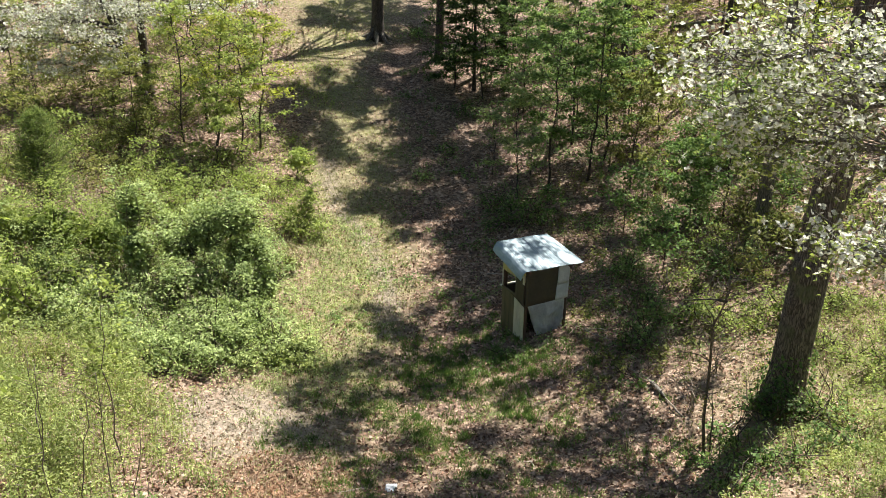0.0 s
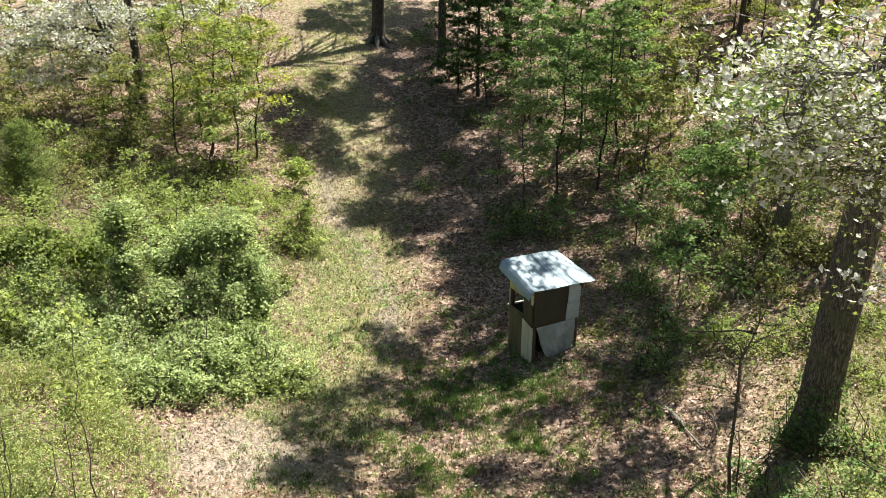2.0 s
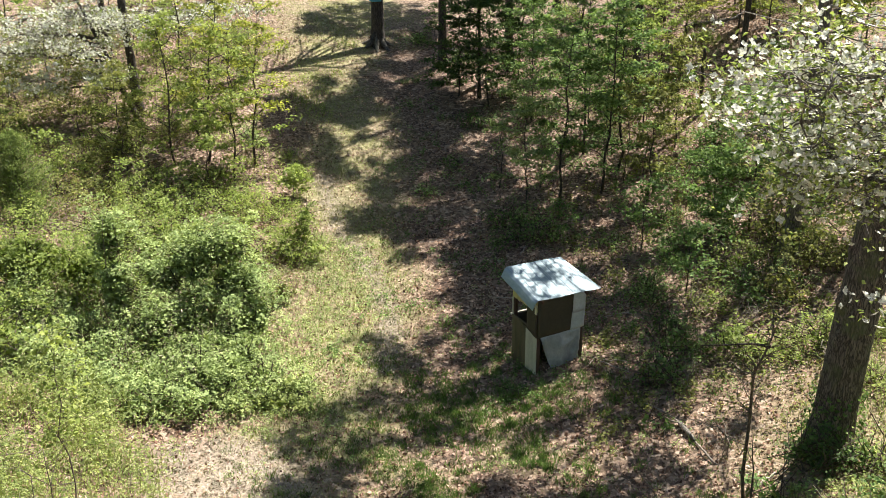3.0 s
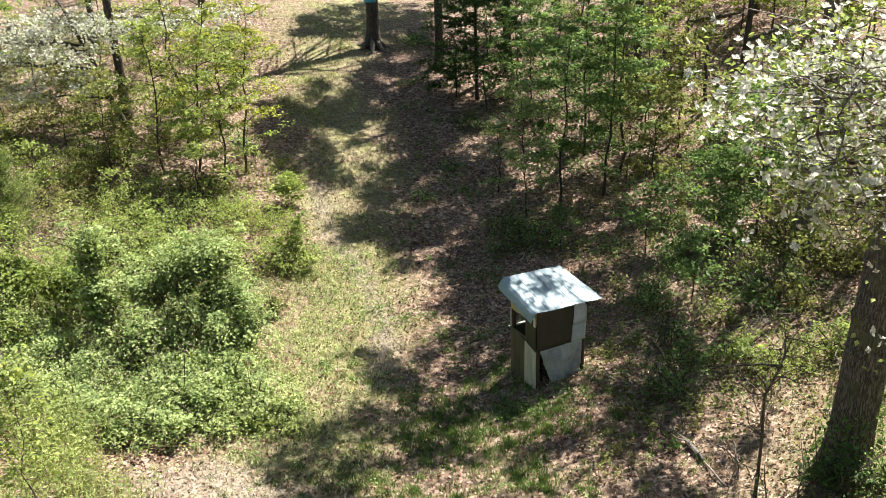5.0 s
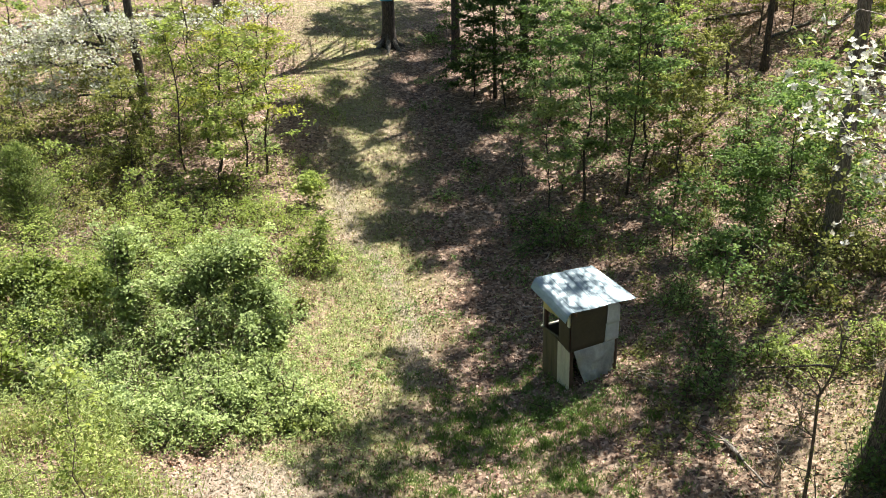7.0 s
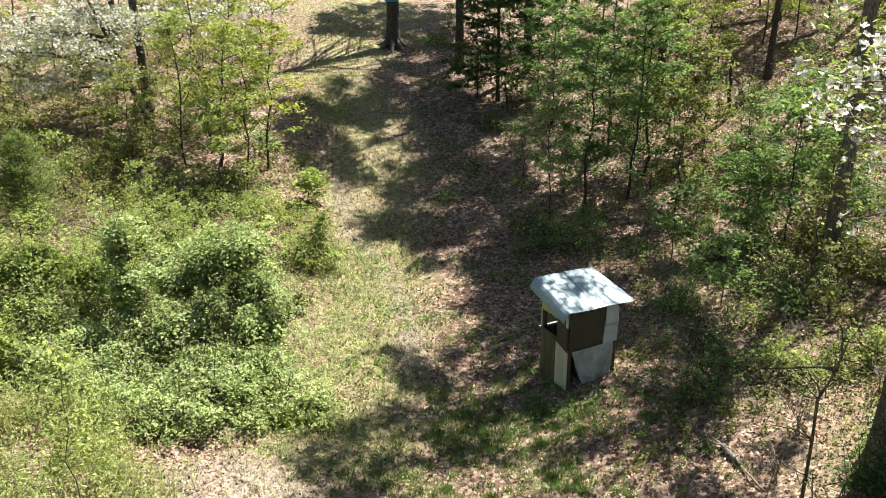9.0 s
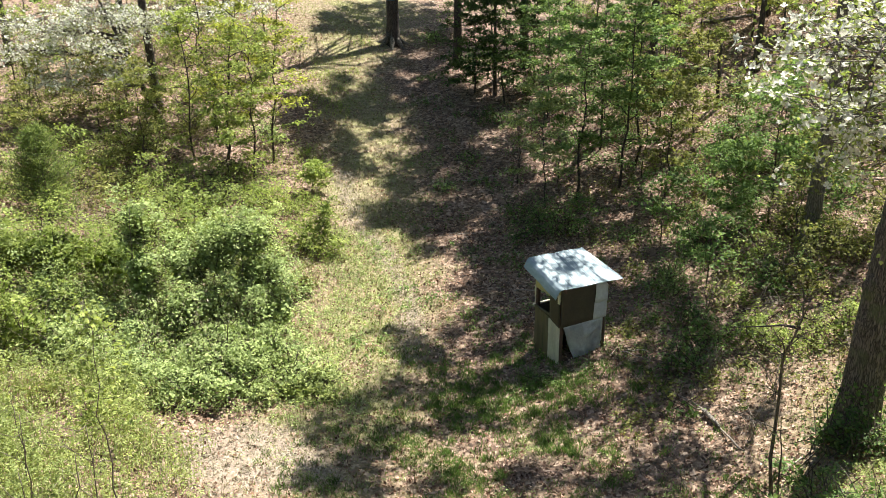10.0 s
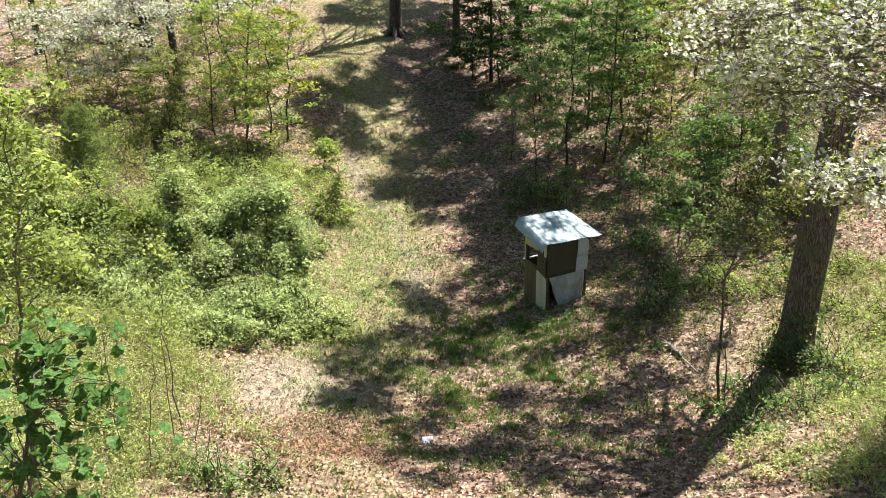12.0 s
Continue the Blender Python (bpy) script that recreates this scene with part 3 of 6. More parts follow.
# the great oak by the hut, and the tall trees, their unseen crowns laid out to shade the hollow
oak = tall((6.86, 15.6), 0.345, 19, [(7.5, 9.8, 14, 1.7), (9.0, 11.0, 15, 1.7), (6.0, 8.2, 16, 1.6), (3.0, 14.6, 12, 0.6), (4.3, 15.6, 11, 0.5), (3.8, 12.4, 13, 0.6), (2.8, 11.2, 14, 0.7), (5.4, 16.6, 12, 0.45), (4.4, 17.9, 12, 0.45), (1.6, 12.2, 14, 0.6), (1.9, 14.9, 13, 0.4), (0.6, 13.9, 14, 0.55), (0.1, 12.2, 15, 0.65), (0.3, 13.2, 15, 0.5), (1.0, 11.3, 16, 0.6), (1.9, 10.7, 16, 0.5), (-0.9, 12.5, 15, 0.55), (-0.9, 11.3, 15, 0.5), (2.7, 13.5, 13, 0.42), (3.5, 15.0, 12, 0.5), (-0.9, 14.6, 15, 0.4), (-1.4, 13.4, 15, 0.45), (0.5, 15.6, 14, 0.35)], BARK, 11, "big oak with furrowed grey-brown bark beside the hut", lean=(0.95, 0.0), sides=24, taper=0.15, wob=0.001)
rng = np.random.default_rng(19)
ivy_h = rng.uniform(0, 1, 700) ** 1.8 * 1.35
ivy_a = rng.uniform(0, 2 * math.pi, 700) + 0.35 * np.sin(ivy_h * 5)
ivy_r = 0.40 + 0.20 * np.exp(-ivy_h / 0.4) + rng.uniform(0, 0.10, 700)
ivy_out = np.stack([np.cos(ivy_a), np.sin(ivy_a), 0.25 + 0 * ivy_a], 1)
ivy_at = np.array(at(6.86, 15.6)) + ivy_out * np.array((1, 1, 0)) * ivy_r[:, None] + np.stack([ivy_h * 0.05, 0 * ivy_h, ivy_h], 1)
tagged(part("ivy", leaves(Geo(), ivy_at, 0.085 * rng.uniform(0.6, 1.3, 700), rng, 1.2, 0.7, lie=ivy_out), GREEN, trunk_of(oak), "green ivy creeping up the foot of the trunk"), kind="stuff")
for k, (a, h_, r_) in enumerate(((3.5, 2.35, 0.17), (3.3, 3.1, 0.2), (2.9, 4.0, 0.15), (3.9, 5.1, 0.16), (5.2, 3.6, 0.13))):
    c = np.array(at(6.86, 15.6)) + np.array((math.cos(a) * 0.24 + h_ * 0.05, math.sin(a) * 0.24, h_))
    part("burl", tube(Geo(), [c + (0, 0, v) for v in (-0.42, -0.25, -0.05, 0.12, 0.28)], r_ * np.array((0.25, 0.8, 1.0, 0.75, 0.2)), 11, 0.07, 60 + k), BARK, trunk_of(oak), smooth=True)
CLEARING_SHADE = [
    (-2.6, 15.3, 16, 0.95), (-1.2, 14.0, 15.5, 0.7), (-1.8, 17.2, 16.5, 0.7), (-0.3, 17.6, 15, 0.65), (-1.9, 21.7, 15, 0.55), (-0.9, 20.6, 16, 0.8),
    (0.7, 21.2, 15, 0.8), (0.2, 19.3, 16, 0.75), (1.8, 17.6, 14, 0.68), (0.8, 15.8, 15, 0.8), (2.5, 15.2, 14, 0.58), (0.4, 12.6, 17, 0.8),
    (3.6, 16.2, 13, 0.55), (2.0, 13.2, 15, 0.7), (1.35, 19.85, 15, 0.45), (3.2, 17.8, 14, 0.62), (-2.4, 19.2, 17, 0.45), (3.4, 13.6, 14, 0.6),
    (-2.0, 16.2, 16, 0.55), (-1.0, 15.6, 16, 0.5), (-2.9, 17.6, 17, 0.4),
]
HOLLOW_SHADE = [
    (-1.6, 12.6, 16, 0.5), (1.2, 11.6, 16, 0.6), (-3.4, 17.4, 16, 0.7), (-2.9, 16.5, 16, 0.6), (-2.8, 18.4, 16, 0.7), (-2.7, 15.6, 16, 0.6),
    (-2.3, 19.3, 16, 0.6), (-1.6, 18.7, 15, 0.6), (-0.9, 17.7, 16, 0.6), (-1.6, 20.8, 15, 0.7), (-0.9, 21.9, 15, 0.45), (-2.6, 22.1, 15, 0.4),
    (0.0, 20.8, 15, 0.55), (-0.2, 23.0, 16, 0.5), (-0.6, 22.4, 16, 0.4), (0.4, 23.8, 15, 0.7), (0.2, 22.2, 15, 0.5), (3.4, 19.5, 14, 0.5),
    (0.9, 22.6, 15, 0.6), (-0.8, 19.4, 15, 0.45), (1.2, 18.9, 15, 0.32), (0.5, 24.6, 16, 0.6),
]
tall((8.92, 24.3), 0.21, 20, CLEARING_SHADE + HOLLOW_SHADE, GREY_BARK, 12, "tall oak with grey bark at the wood's edge", density=52)
edge_tree = next(o for o in bpy.data.objects if o.get("label", "").startswith("tall oak with grey bark"))
part("dead_limb", tube(Geo(), [(8.5, 24.15, 7.9), (8.62, 24.13, 7.92), (8.95, 24.1, 7.95), (9.25, 24.12, 7.9), (9.6, 24.1, 7.93), (10.0, 24.05, 7.84), (10.4, 24.0, 7.82), (11.0, 23.9, 7.74), (11.6, 23.8, 7.7)], (0.02, 0.07, 0.095, 0.115, 0.095, 0.11, 0.09, 0.085, 0.06), 11, 0.14, 5), DEAD_LIMB, trunk_of(edge_tree), "broken dead limb", True)
# Tree added out of view; its crown casts the shade right of the hut.
tall((14.6, 28.5), 0.25, 20, [(4.7, 19.5, 15, 0.5), (4.3, 20.6, 15, 0.55), (4.0, 19.0, 15, 0.5), (5.6, 20.2, 15, 0.45), (5.0, 22.0, 15, 0.45), (4.4, 19.2, 15, 0.5), (4.2, 21.6, 15, 0.55), (5.2, 20.9, 15, 0.5), (3.8, 22.6, 15, 0.6), (4.7, 23.6, 15, 0.65), (5.0, 25.6, 15, 0.7), (4.2, 26.9, 15, 0.6), (5.4, 28.2, 15, 0.5), (4.9, 18.9, 15, 0.45), (4.5, 18.4, 15, 0.35), (5.1, 23.4, 15, 0.5)], BARK, 13, "tall tree added out of view to shade the slope", density=74)
tall((6.58, 36.3), 0.17, 19, [(0.8, 25.2, 15, 1.3), (1.3, 25.6, 15, 1.1), (2.2, 23.6, 15, 1.4), (3.7, 23.1, 14, 1.05), (-1.6, 28.0, 16, 1.3), (3.5, 25.0, 14, 0.7), (0.1, 27.0, 15, 0.85), (1.2, 22.6, 15, 0.9), (0.3, 28.6, 15, 1.1), (1.2, 30.2, 15, 0.9), (-0.8, 30.0, 15, 1.0), (0.4, 26.5, 15, 1.0), (2.6, 26.6, 15, 0.5), (3.2, 21.8, 14, 0.6), (2.0, 25.0, 15, 0.9), (2.9, 24.2, 15, 0.8), (0.5, 31.7, 16, 1.0), (0.9, 33.0, 15, 0.8), (3.0, 22.8, 14, 0.6)], DARK_BARK, 14, "slim dark-barked woodland tree", density=84)
tall((1.88, 42.3), 0.19, 20, [(-2.4, 29.6, 17, 1.3), (-3.9, 29.0, 17, 0.7), (-0.6, 33.5, 16, 1.6), (-5.5, 33.8, 17, 1.0), (-1.2, 37.5, 13, 1.6), (-0.5, 31.0, 16, 1.3), (-2.6, 32.6, 17, 1.0), (-2.4, 36.2, 15, 1.1), (-6.6, 36.0, 16, 0.8), (-1.5, 35.0, 15, 1.1), (-0.3, 32.6, 16, 1.0), (-4.6, 36.6, 16, 0.5), (-6.9, 35.4, 16, 1.0), (-5.6, 37.0, 16, 0.8), (-2.2, 31.5, 17, 1.1), (-2.9, 29.4, 17, 0.9), (-1.6, 34.0, 16, 1.2), (-4.0, 35.4, 17, 0.45), (-3.5, 33.6, 17, 0.4), (-4.4, 32.2, 17, 0.4), (-3.2, 31.4, 17, 0.4), (-6.9, 34.0, 17, 0.9), (-6.2, 32.8, 17, 0.8), (-7.4, 36.0, 17, 0.8)], DARK_BARK, 15, "dark-barked woodland tree by the lane", density=72)
tall((-1.2, 43.3), 0.19, 20, [(-3.6, 40.2, 16, 1.3), (-6.2, 39.6, 17, 0.9), (-1.6, 39.5, 15, 1.3), (-4.2, 38.0, 16, 0.6), (-7.8, 37.6, 17, 0.7), (-3.2, 42.4, 15, 1.1), (-1.9, 41.2, 15, 1.1), (-2.7, 38.6, 16, 1.0), (-4.6, 41.4, 16, 0.7), (-2.6, 40.0, 16, 1.2), (-2.0, 37.2, 17, 1.2), (-7.0, 36.8, 17, 1.1), (-6.0, 37.2, 17, 1.2), (-5.2, 38.2, 17, 1.2), (-4.6, 39.6, 16, 1.2), (-7.4, 35.0, 17, 1.0), (-6.1, 34.8, 17, 1.0), (-4.2, 37.4, 17, 1.2), (-5.0, 32.4, 17, 0.9), (-3.6, 42.6, 16, 1.1), (-4.9, 36.4, 17, 0.6)], DARK_BARK, 16, "dark-barked woodland tree beside the lane", density=72)
tall((0.5, 39.4), 0.07, 11, [(-1.4, 36.0, 9, 0.9)], DARK_BARK, 17, "slender young woodland tree")
tall((10.75, 36.9), 0.12, 18, [(8.0, 30.4, 13, 0.6), (11.8, 31, 14, 0.5), (8.6, 41.0, 12, 0.5)], DARK_BARK, 18, "dark woodland tree on the leafy slope")
tall((8.92, 44.4), 0.19, 19, [(5.4, 37.6, 14, 0.6), (5.0, 43.0, 13, 0.6)], DARK_BARK, 19, "dark woodland tree on the leafy slope")
tall((-12.85, 35.2), 0.17, 18, [(-15.2, 33.4, 12, 0.6)], DARK_BARK, 20, "dark straight tree beside a flowering dogwood")
for k, (x, y, r) in enumerate(((-16.5, 42.0, 0.15), (-20.5, 39.0, 0.16), (-13.2, 47.5, 0.18), (4.6, 50.0, 0.2), (12.6, 42.5, 0.16), (15.2, 39.0, 0.17), (13.8, 48.5, 0.2), (18.0, 44.0, 0.2), (1.2, 55.0, 0.22), (-4.4, 58.0, 0.22), (8.2, 53.0, 0.2), (-17.5, 52.0, 0.22))):
    tall((x, y), r, 18, [(x - 2.5 + 2 * math.sin(k * 2.2), y - 1.5, 13, 0.45), (x - 4.0, y + 0.5 + math.cos(k), 14, 0.3)], DARK_BARK, 30 + k, "dark-barked tree far back in the wood", sides=8)

# the far oak by the lane, with its blue mark
far_oak = tall((-4.5, 45.3), 0.30, 20, [(-7.5, 48.2, 12, 1.1), (-2.8, 50.2, 12, 1.6), (-6.0, 46.6, 14, 0.7), (-4.0, 49.0, 12, 1.2), (-2.0, 46.5, 14, 1.2), (-5.2, 48.6, 13, 1.1), (-6.8, 50.6, 12, 1.0), (-3.2, 46.2, 14, 1.2), (-2.4, 44.2, 15, 1.2), (-4.4, 42.6, 15, 0.9), (-5.0, 44.0, 15, 0.6), (-2.2, 48.4, 13, 1.2), (-4.6, 48.0, 13, 1.3), (-5.6, 49.6, 13, 1.3), (-3.5, 50.6, 13, 1.4), (-6.2, 47.2, 13, 0.8), (-1.4, 46.0, 14, 1.2), (-0.2, 44.4, 14, 1.1), (-5.0, 52.0, 13, 1.4), (-8.2, 46.2, 14, 1.1), (-7.0, 46.4, 14, 0.9), (-8.0, 48.4, 14, 1.1), (-3.6, 44.6, 15, 0.8)], DARK_BARK, 51, "stout dark oak with flared roots by the lane", sides=16)
band = Geo()
bz = at(-4.5, 45.3)[2]
tube(band, [(-4.5, 45.3, bz + 2.12), (-4.49, 45.3, bz + 2.42)], [0.315, 0.312], 16)
for k in range(7):
    a = k * 0.9 + 0.3
    part("root", tube(Geo(), [(-4.5 + math.cos(a) * 0.2, 45.3 + math.sin(a) * 0.2, bz + 0.55), (-4.5 + math.cos(a) * 0.36, 45.3 + math.sin(a) * 0.36, bz + 0.2), at(-4.5 + math.cos(a) * 0.62, 45.3 + math.sin(a) * 0.62, 0.03), at(-4.5 + math.cos(a) * 0.95, 45.3 + math.sin(a) * 0.95, -0.08)], (0.13, 0.12, 0.085, 0.03), 8, 0.05, k), GREY_BARK, trunk_of(far_oak), "flared grey root" if k == 0 else "", True)
BLUE = painted("blue_paint", (0.05, 0.30, 0.55), (0.10, 0.38, 0.60), 8, 0.6)
part("paint_band", band, BLUE, trunk_of(far_oak), "blue painted band round the trunk", True)


# unseen trees added all round the hollow, to cut the sky light
def sky_screen_tree(base, seed, height, wide):
    rng = np.random.default_rng(seed)
    b = np.array(at(*base))
    root = thing("surrounding_tree", b, "unseen leafy tree added to hold back sky light", "tree", "surrounding wood")
    path = b + np.stack([rng.normal(size=6) * 0.15, rng.normal(size=6) * 0.15, np.linspace(-0.3, height * 0.85, 6)], 1)
    part("trunk", tube(Geo(), path, np.linspace(0.3, 0.08, 6), 8, 0.04, seed), DARK_BARK, root, smooth=True)
    hub = b + np.array((0, 0, height * 0.6)) + rng.normal(size=(14, 3)) * np.array((wide * 0.5, wide * 0.5, height * 0.17))
    for q in hub[:5]:
        part("limb", tube(Geo(), bend(path[3], q, rng, 4, 0.06), np.linspace(0.1, 0.03, 4), 5), DARK_BARK, root, smooth=True)
    p = np.repeat(hub, 55, 0) + rng.normal(size=(770, 3)) * np.array((0.9, 0.9, 0.6))
    tagged(part("crown", leaves(Geo(), p, 0.62 * rng.uniform(0.6, 1.3, len(p)), rng, 0.7, 0.6), GREEN, root), kind="stuff")
    return root


AROUND = [sky_screen_tree((-30, 10), 801, 19, 4.6), sky_screen_tree((27, 6), 802, 17, 4.2)]
rng = np.random.default_rng(803)
ring = [(x, y) for x in (-28, -35, -43) for y in range(-14, 66, 7)] + [(x, y) for x in (24, 31, 39) for y in range(-14, 60, 7)] + [(x, y) for y in (-13, -20, -28) for x in range(-21, 22, 7)] + [(x, y) for y in (68, 76) for x in range(-32, 40, 7)]
for k, (x_, y_) in enumerate(ring):
    x_, y_ = x_ + rng.normal() * 1.2, y_ + rng.normal() * 1.2
    copy_thing(AROUND[k % 2], pose(*at(x_, y_), 0, 0, rng.uniform(0, 360)) @ Matrix.Scale(rng.uniform(0.85, 1.2), 4))


# ---- dogwoods ----
def flowers(geo, centres, size, rng, up=0.8):
    """Four broad bracts round each centre."""
    c = np.asarray(centres, float)
    n = len(c)
    nor = unit(rng.normal(size=(n, 3)) * 0.95 + np.array((0.1, 0.0, up)))
    a = unit(np.cross(nor, rng.normal(size=(n, 3))))
    b = np.cross(nor, a)
    s = (size * rng.uniform(0.7, 1.2, n))[:, None]
    for d, e in ((a, b), (b, -a), (-a, -b), (-b, a)):
        lift = nor * s * rng.uniform(0.0, 0.22, (n, 1))
        fold = nor * s * 0.10
        v = np.stack([c, c + d * s * 0.32 - e * s * 0.26 + lift * 0.5 + fold, c + d * s * 0.56 - e * s * 0.10 + lift + fold, c + d * s * 0.50 + lift,
                      c + d * s * 0.56 + e * s * 0.10 + lift + fold, c + d * s * 0.32 + e * s * 0.26 + lift * 0.5 + fold], 1)
        i = np.arange(n)[:, None] * 6
        geo.add(v.reshape(-1, 3), np.concatenate([i + np.array((0, 1, 2, 3)), i + np.array((0, 3, 4, 5))]))


def dogwood(base, height, r, lean, layers, seed, bloom, leaf_n, size, petal, label, bark=GREY_BARK, thick=0.42, many=44):
    rng = np.random.default_rng(seed)
    b = np.array(at(*base))
    root = thing("dogwood", b, label, "tree", "flowering dogwoods")
    wood, twigs, green, white = Geo(), Geo(), Geo(), Geo()
    u = np.linspace(0, 1, 9)
    stem = b + np.stack([lean[0] * u, lean[1] * u, height * u], 1) + rng.normal(size=(9, 3)) * 0.05 * np.array((1, 1, 0))
    stem[0, 2] -= 0.2
    tube(wood, stem, r * (1 - 0.65 * u), 9, 0.03, seed, 0.2)
    for x, y, z, rx, ry, rz, *share in layers:
        here = bloom if not share else share[0]
        c = np.array((x, y, z), float)
        w = np.clip((z - b[2] - 0.5) / height, 0.2, 0.97)
        s = np.array([np.interp(w, u, stem[:, i]) for i in range(3)])
        limb = bend(s, c, rng, 7, 0.05, 0.03)
        part("limb", tube(Geo(), limb, np.linspace(r * thick, r * 0.12, 7), 6), bark, root, smooth=True)
        m = int(many * rx * ry) + 6
        tips = c + np.stack([rng.uniform(-1, 1, m) * rx, rng.uniform(-1, 1, m) * ry, rng.normal(size=m) * rz], 1)
        for q in tips:
            k = limb[int(rng.integers(3, 7)) if rx > 0.4 else int(rng.integers(5, 7))]
            path = bend(k, q, rng, 5, 0.10, 0.05)
            tube(twigs, path, np.linspace(r * 0.075, 0.003, 5), 4)
            for _ in range(4):
                e = path[int(rng.integers(2, 5))]
                f = e + rng.normal(size=3) * np.array((0.3, 0.3, 0.10))
                tube(twigs, bend(e, f, rng, 3, 0.1), (0.006, 0.005, 0.003), 3)
                g = f + rng.normal(size=(here, 3)) * np.array((0.085, 0.085, 0.045))
                flowers(white, g, petal, rng)
                leaves(green, f + rng.normal(size=(leaf_n if here > 1 else 3, 3)) * np.array((0.18, 0.18, 0.07)), size, rng, 0.7)
    part("trunk", wood, bark, root, smooth=True)
    tagged(part("twig", twigs, GREY_BARK, root), kind="stuff")
    tagged(part("blossom", white, PETAL, root, "white four-petalled blossom"), kind="stuff")
    tagged(part("crown", green, PALE, root, "young yellow-green leaves"), kind="stuff")
    return root


LOW_SPRAY = [(4.02, 6.97, 6.89, 0.33, 0.28, 0.06), (3.74, 6.97, 6.87, 0.25, 0.25, 0.05), (4.26, 6.89, 6.85, 0.29, 0.25, 0.06), (3.90, 6.81, 6.93, 0.25, 0.21, 0.03), (4.14, 7.05, 6.82, 0.25, 0.21, 0.05)]
dogwood((7.2, 8.7), 8.2, 0.13, (-0.3, 0.0), [(2.85, 8.65, 8.3, 0.22, 0.35, 0.22), (3.0, 8.8, 7.55, 0.25, 0.35, 0.18), (2.95, 8.5, 8.0, 0.25, 0.4, 0.3), (3.4, 8.7, 7.45, 0.5, 0.5, 0.18, 2), (3.0, 8.15, 8.35, 0.30, 0.5, 0.28), (3.55, 8.2, 8.1, 0.55, 0.7, 0.38), (3.3, 8.8, 7.7, 0.32, 0.5, 0.28), (4.1, 8.4, 8.2, 0.65, 0.7, 0.38), (3.85, 9.3, 7.3, 0.5, 0.55, 0.28, 1), (4.8, 8.6, 7.6, 0.8, 0.7, 0.38),
        (4.7, 9.2, 7.1, 0.6, 0.6, 0.22, 1), (5.3, 8.8, 8.2, 0.7, 0.7, 0.3, 9), (4.6, 8.5, 8.35, 0.5, 0.5, 0.15, 9)] + LOW_SPRAY, 61, 6, 10, 0.055, 0.058, "dogwood in white blossom reaching out from the bank", thick=0.22, many=26)
dogwood((-12.2, 33.9), 5.0, 0.11, (-2.2, 0.5), [(-15.5, 33.6, 5.2, 1.8, 1.3, 0.25), (-13.2, 34.0, 5.5, 1.7, 1.3, 0.25), (-16.6, 33.0, 4.6, 1.3, 1.2, 0.25), (-11.0, 34.3, 5.6, 1.6, 1.3, 0.25), (-13.9, 33.0, 4.7, 1.3, 1.0, 0.2), (-8.9, 35.5, 5.7, 1.3, 1.2, 0.2), (-17.6, 33.6, 5.4, 1.2, 1.2, 0.2), (-14.6, 34.6, 5.9, 1.5, 1.2, 0.2), (-13.6, 33.4, 3.9, 1.3, 1.0, 0.3), (-15.8, 33.0, 3.6, 1.2, 1.0, 0.3)],
        62, 4, 3, 0.08, 0.092, "leaning dogwood in white blossom at the wood's edge", DARK_BARK, 0.62, 18)


# ---- young trees and saplings ----
def young(base, height, wide, leaf, seed, label, lean=(0, 0), bare=0.22, branches=20, per=26, size=0.13, r=None, bark=DARK_BARK, name="young_tree", group="young understorey trees", rise=0.45):
    """A thin stem with spreading branches, each forking into leafy sprays."""
    rng = np.random.default_rng(seed)
    b = np.array(at(*base))
    root = thing(name, b, label, "tree", group)
    r = r or 0.0075 * height
    stem, twigs, green = Geo(), Geo(), Geo()
    u = np.linspace(0, 1, 10)
    path = b + np.stack([lean[0] * u, lean[1] * u, height * u], 1) + rng.normal(size=(10, 3)) * np.array((0.012, 0.012, 0)) * height
    path[0] = b - np.array((0, 0, 0.15))
    tube(stem, path, r * (1.05 - 0.85 * u), 7, 0.04, seed, 0.1)
    turn = rng.uniform(0, 6.28)
    for k in range(branches):
        w = bare + (1 - bare) * (k + rng.uniform(0, 1)) / branches
        turn += 2.4 + rng.normal() * 0.4
        s0 = np.array([np.interp(w, u, path[:, i]) for i in range(3)])
        ln = wide * (1.0 - 0.6 * ((w - bare) / (1 - bare)) ** 1.5) * rng.uniform(0.5, 1.15)
        tip = s0 + np.array((math.cos(turn) * ln, math.sin(turn) * ln, ln * (rise + rng.normal() * 0.2)))
        arm = bend(s0, tip, rng, 6, 0.06, 0.06)
        tube(twigs, arm, np.linspace(r * 0.38, r * 0.10, 6), 4)
        for e in (arm[2], arm[3], arm[4], arm[5], arm[5]):
            f = e + rng.normal(size=3) * np.array((0.26, 0.26, 0.10)) * (0.35 + 0.45 * ln) + (tip - s0) * 0.12
            tube(twigs, np.stack([e, f]), (r * 0.12, 0.003), 3)
            n = int(per * rng.uniform(0.4, 1.3))
            q = e + (f - e) * rng.uniform(0.1, 1.25, (n, 1)) + rng.normal(size=(n, 3)) * np.array((0.12, 0.12, 0.04))
            leaves(green, q, size * rng.uniform(0.55, 1.25, n), rng, 0.75)
    part("trunk", stem, bark, root, smooth=True)
    tagged(part("twig", twigs, bark, root), kind="stuff")
    tagged(part("crown", green, leaf, root), kind="stuff")
    return root


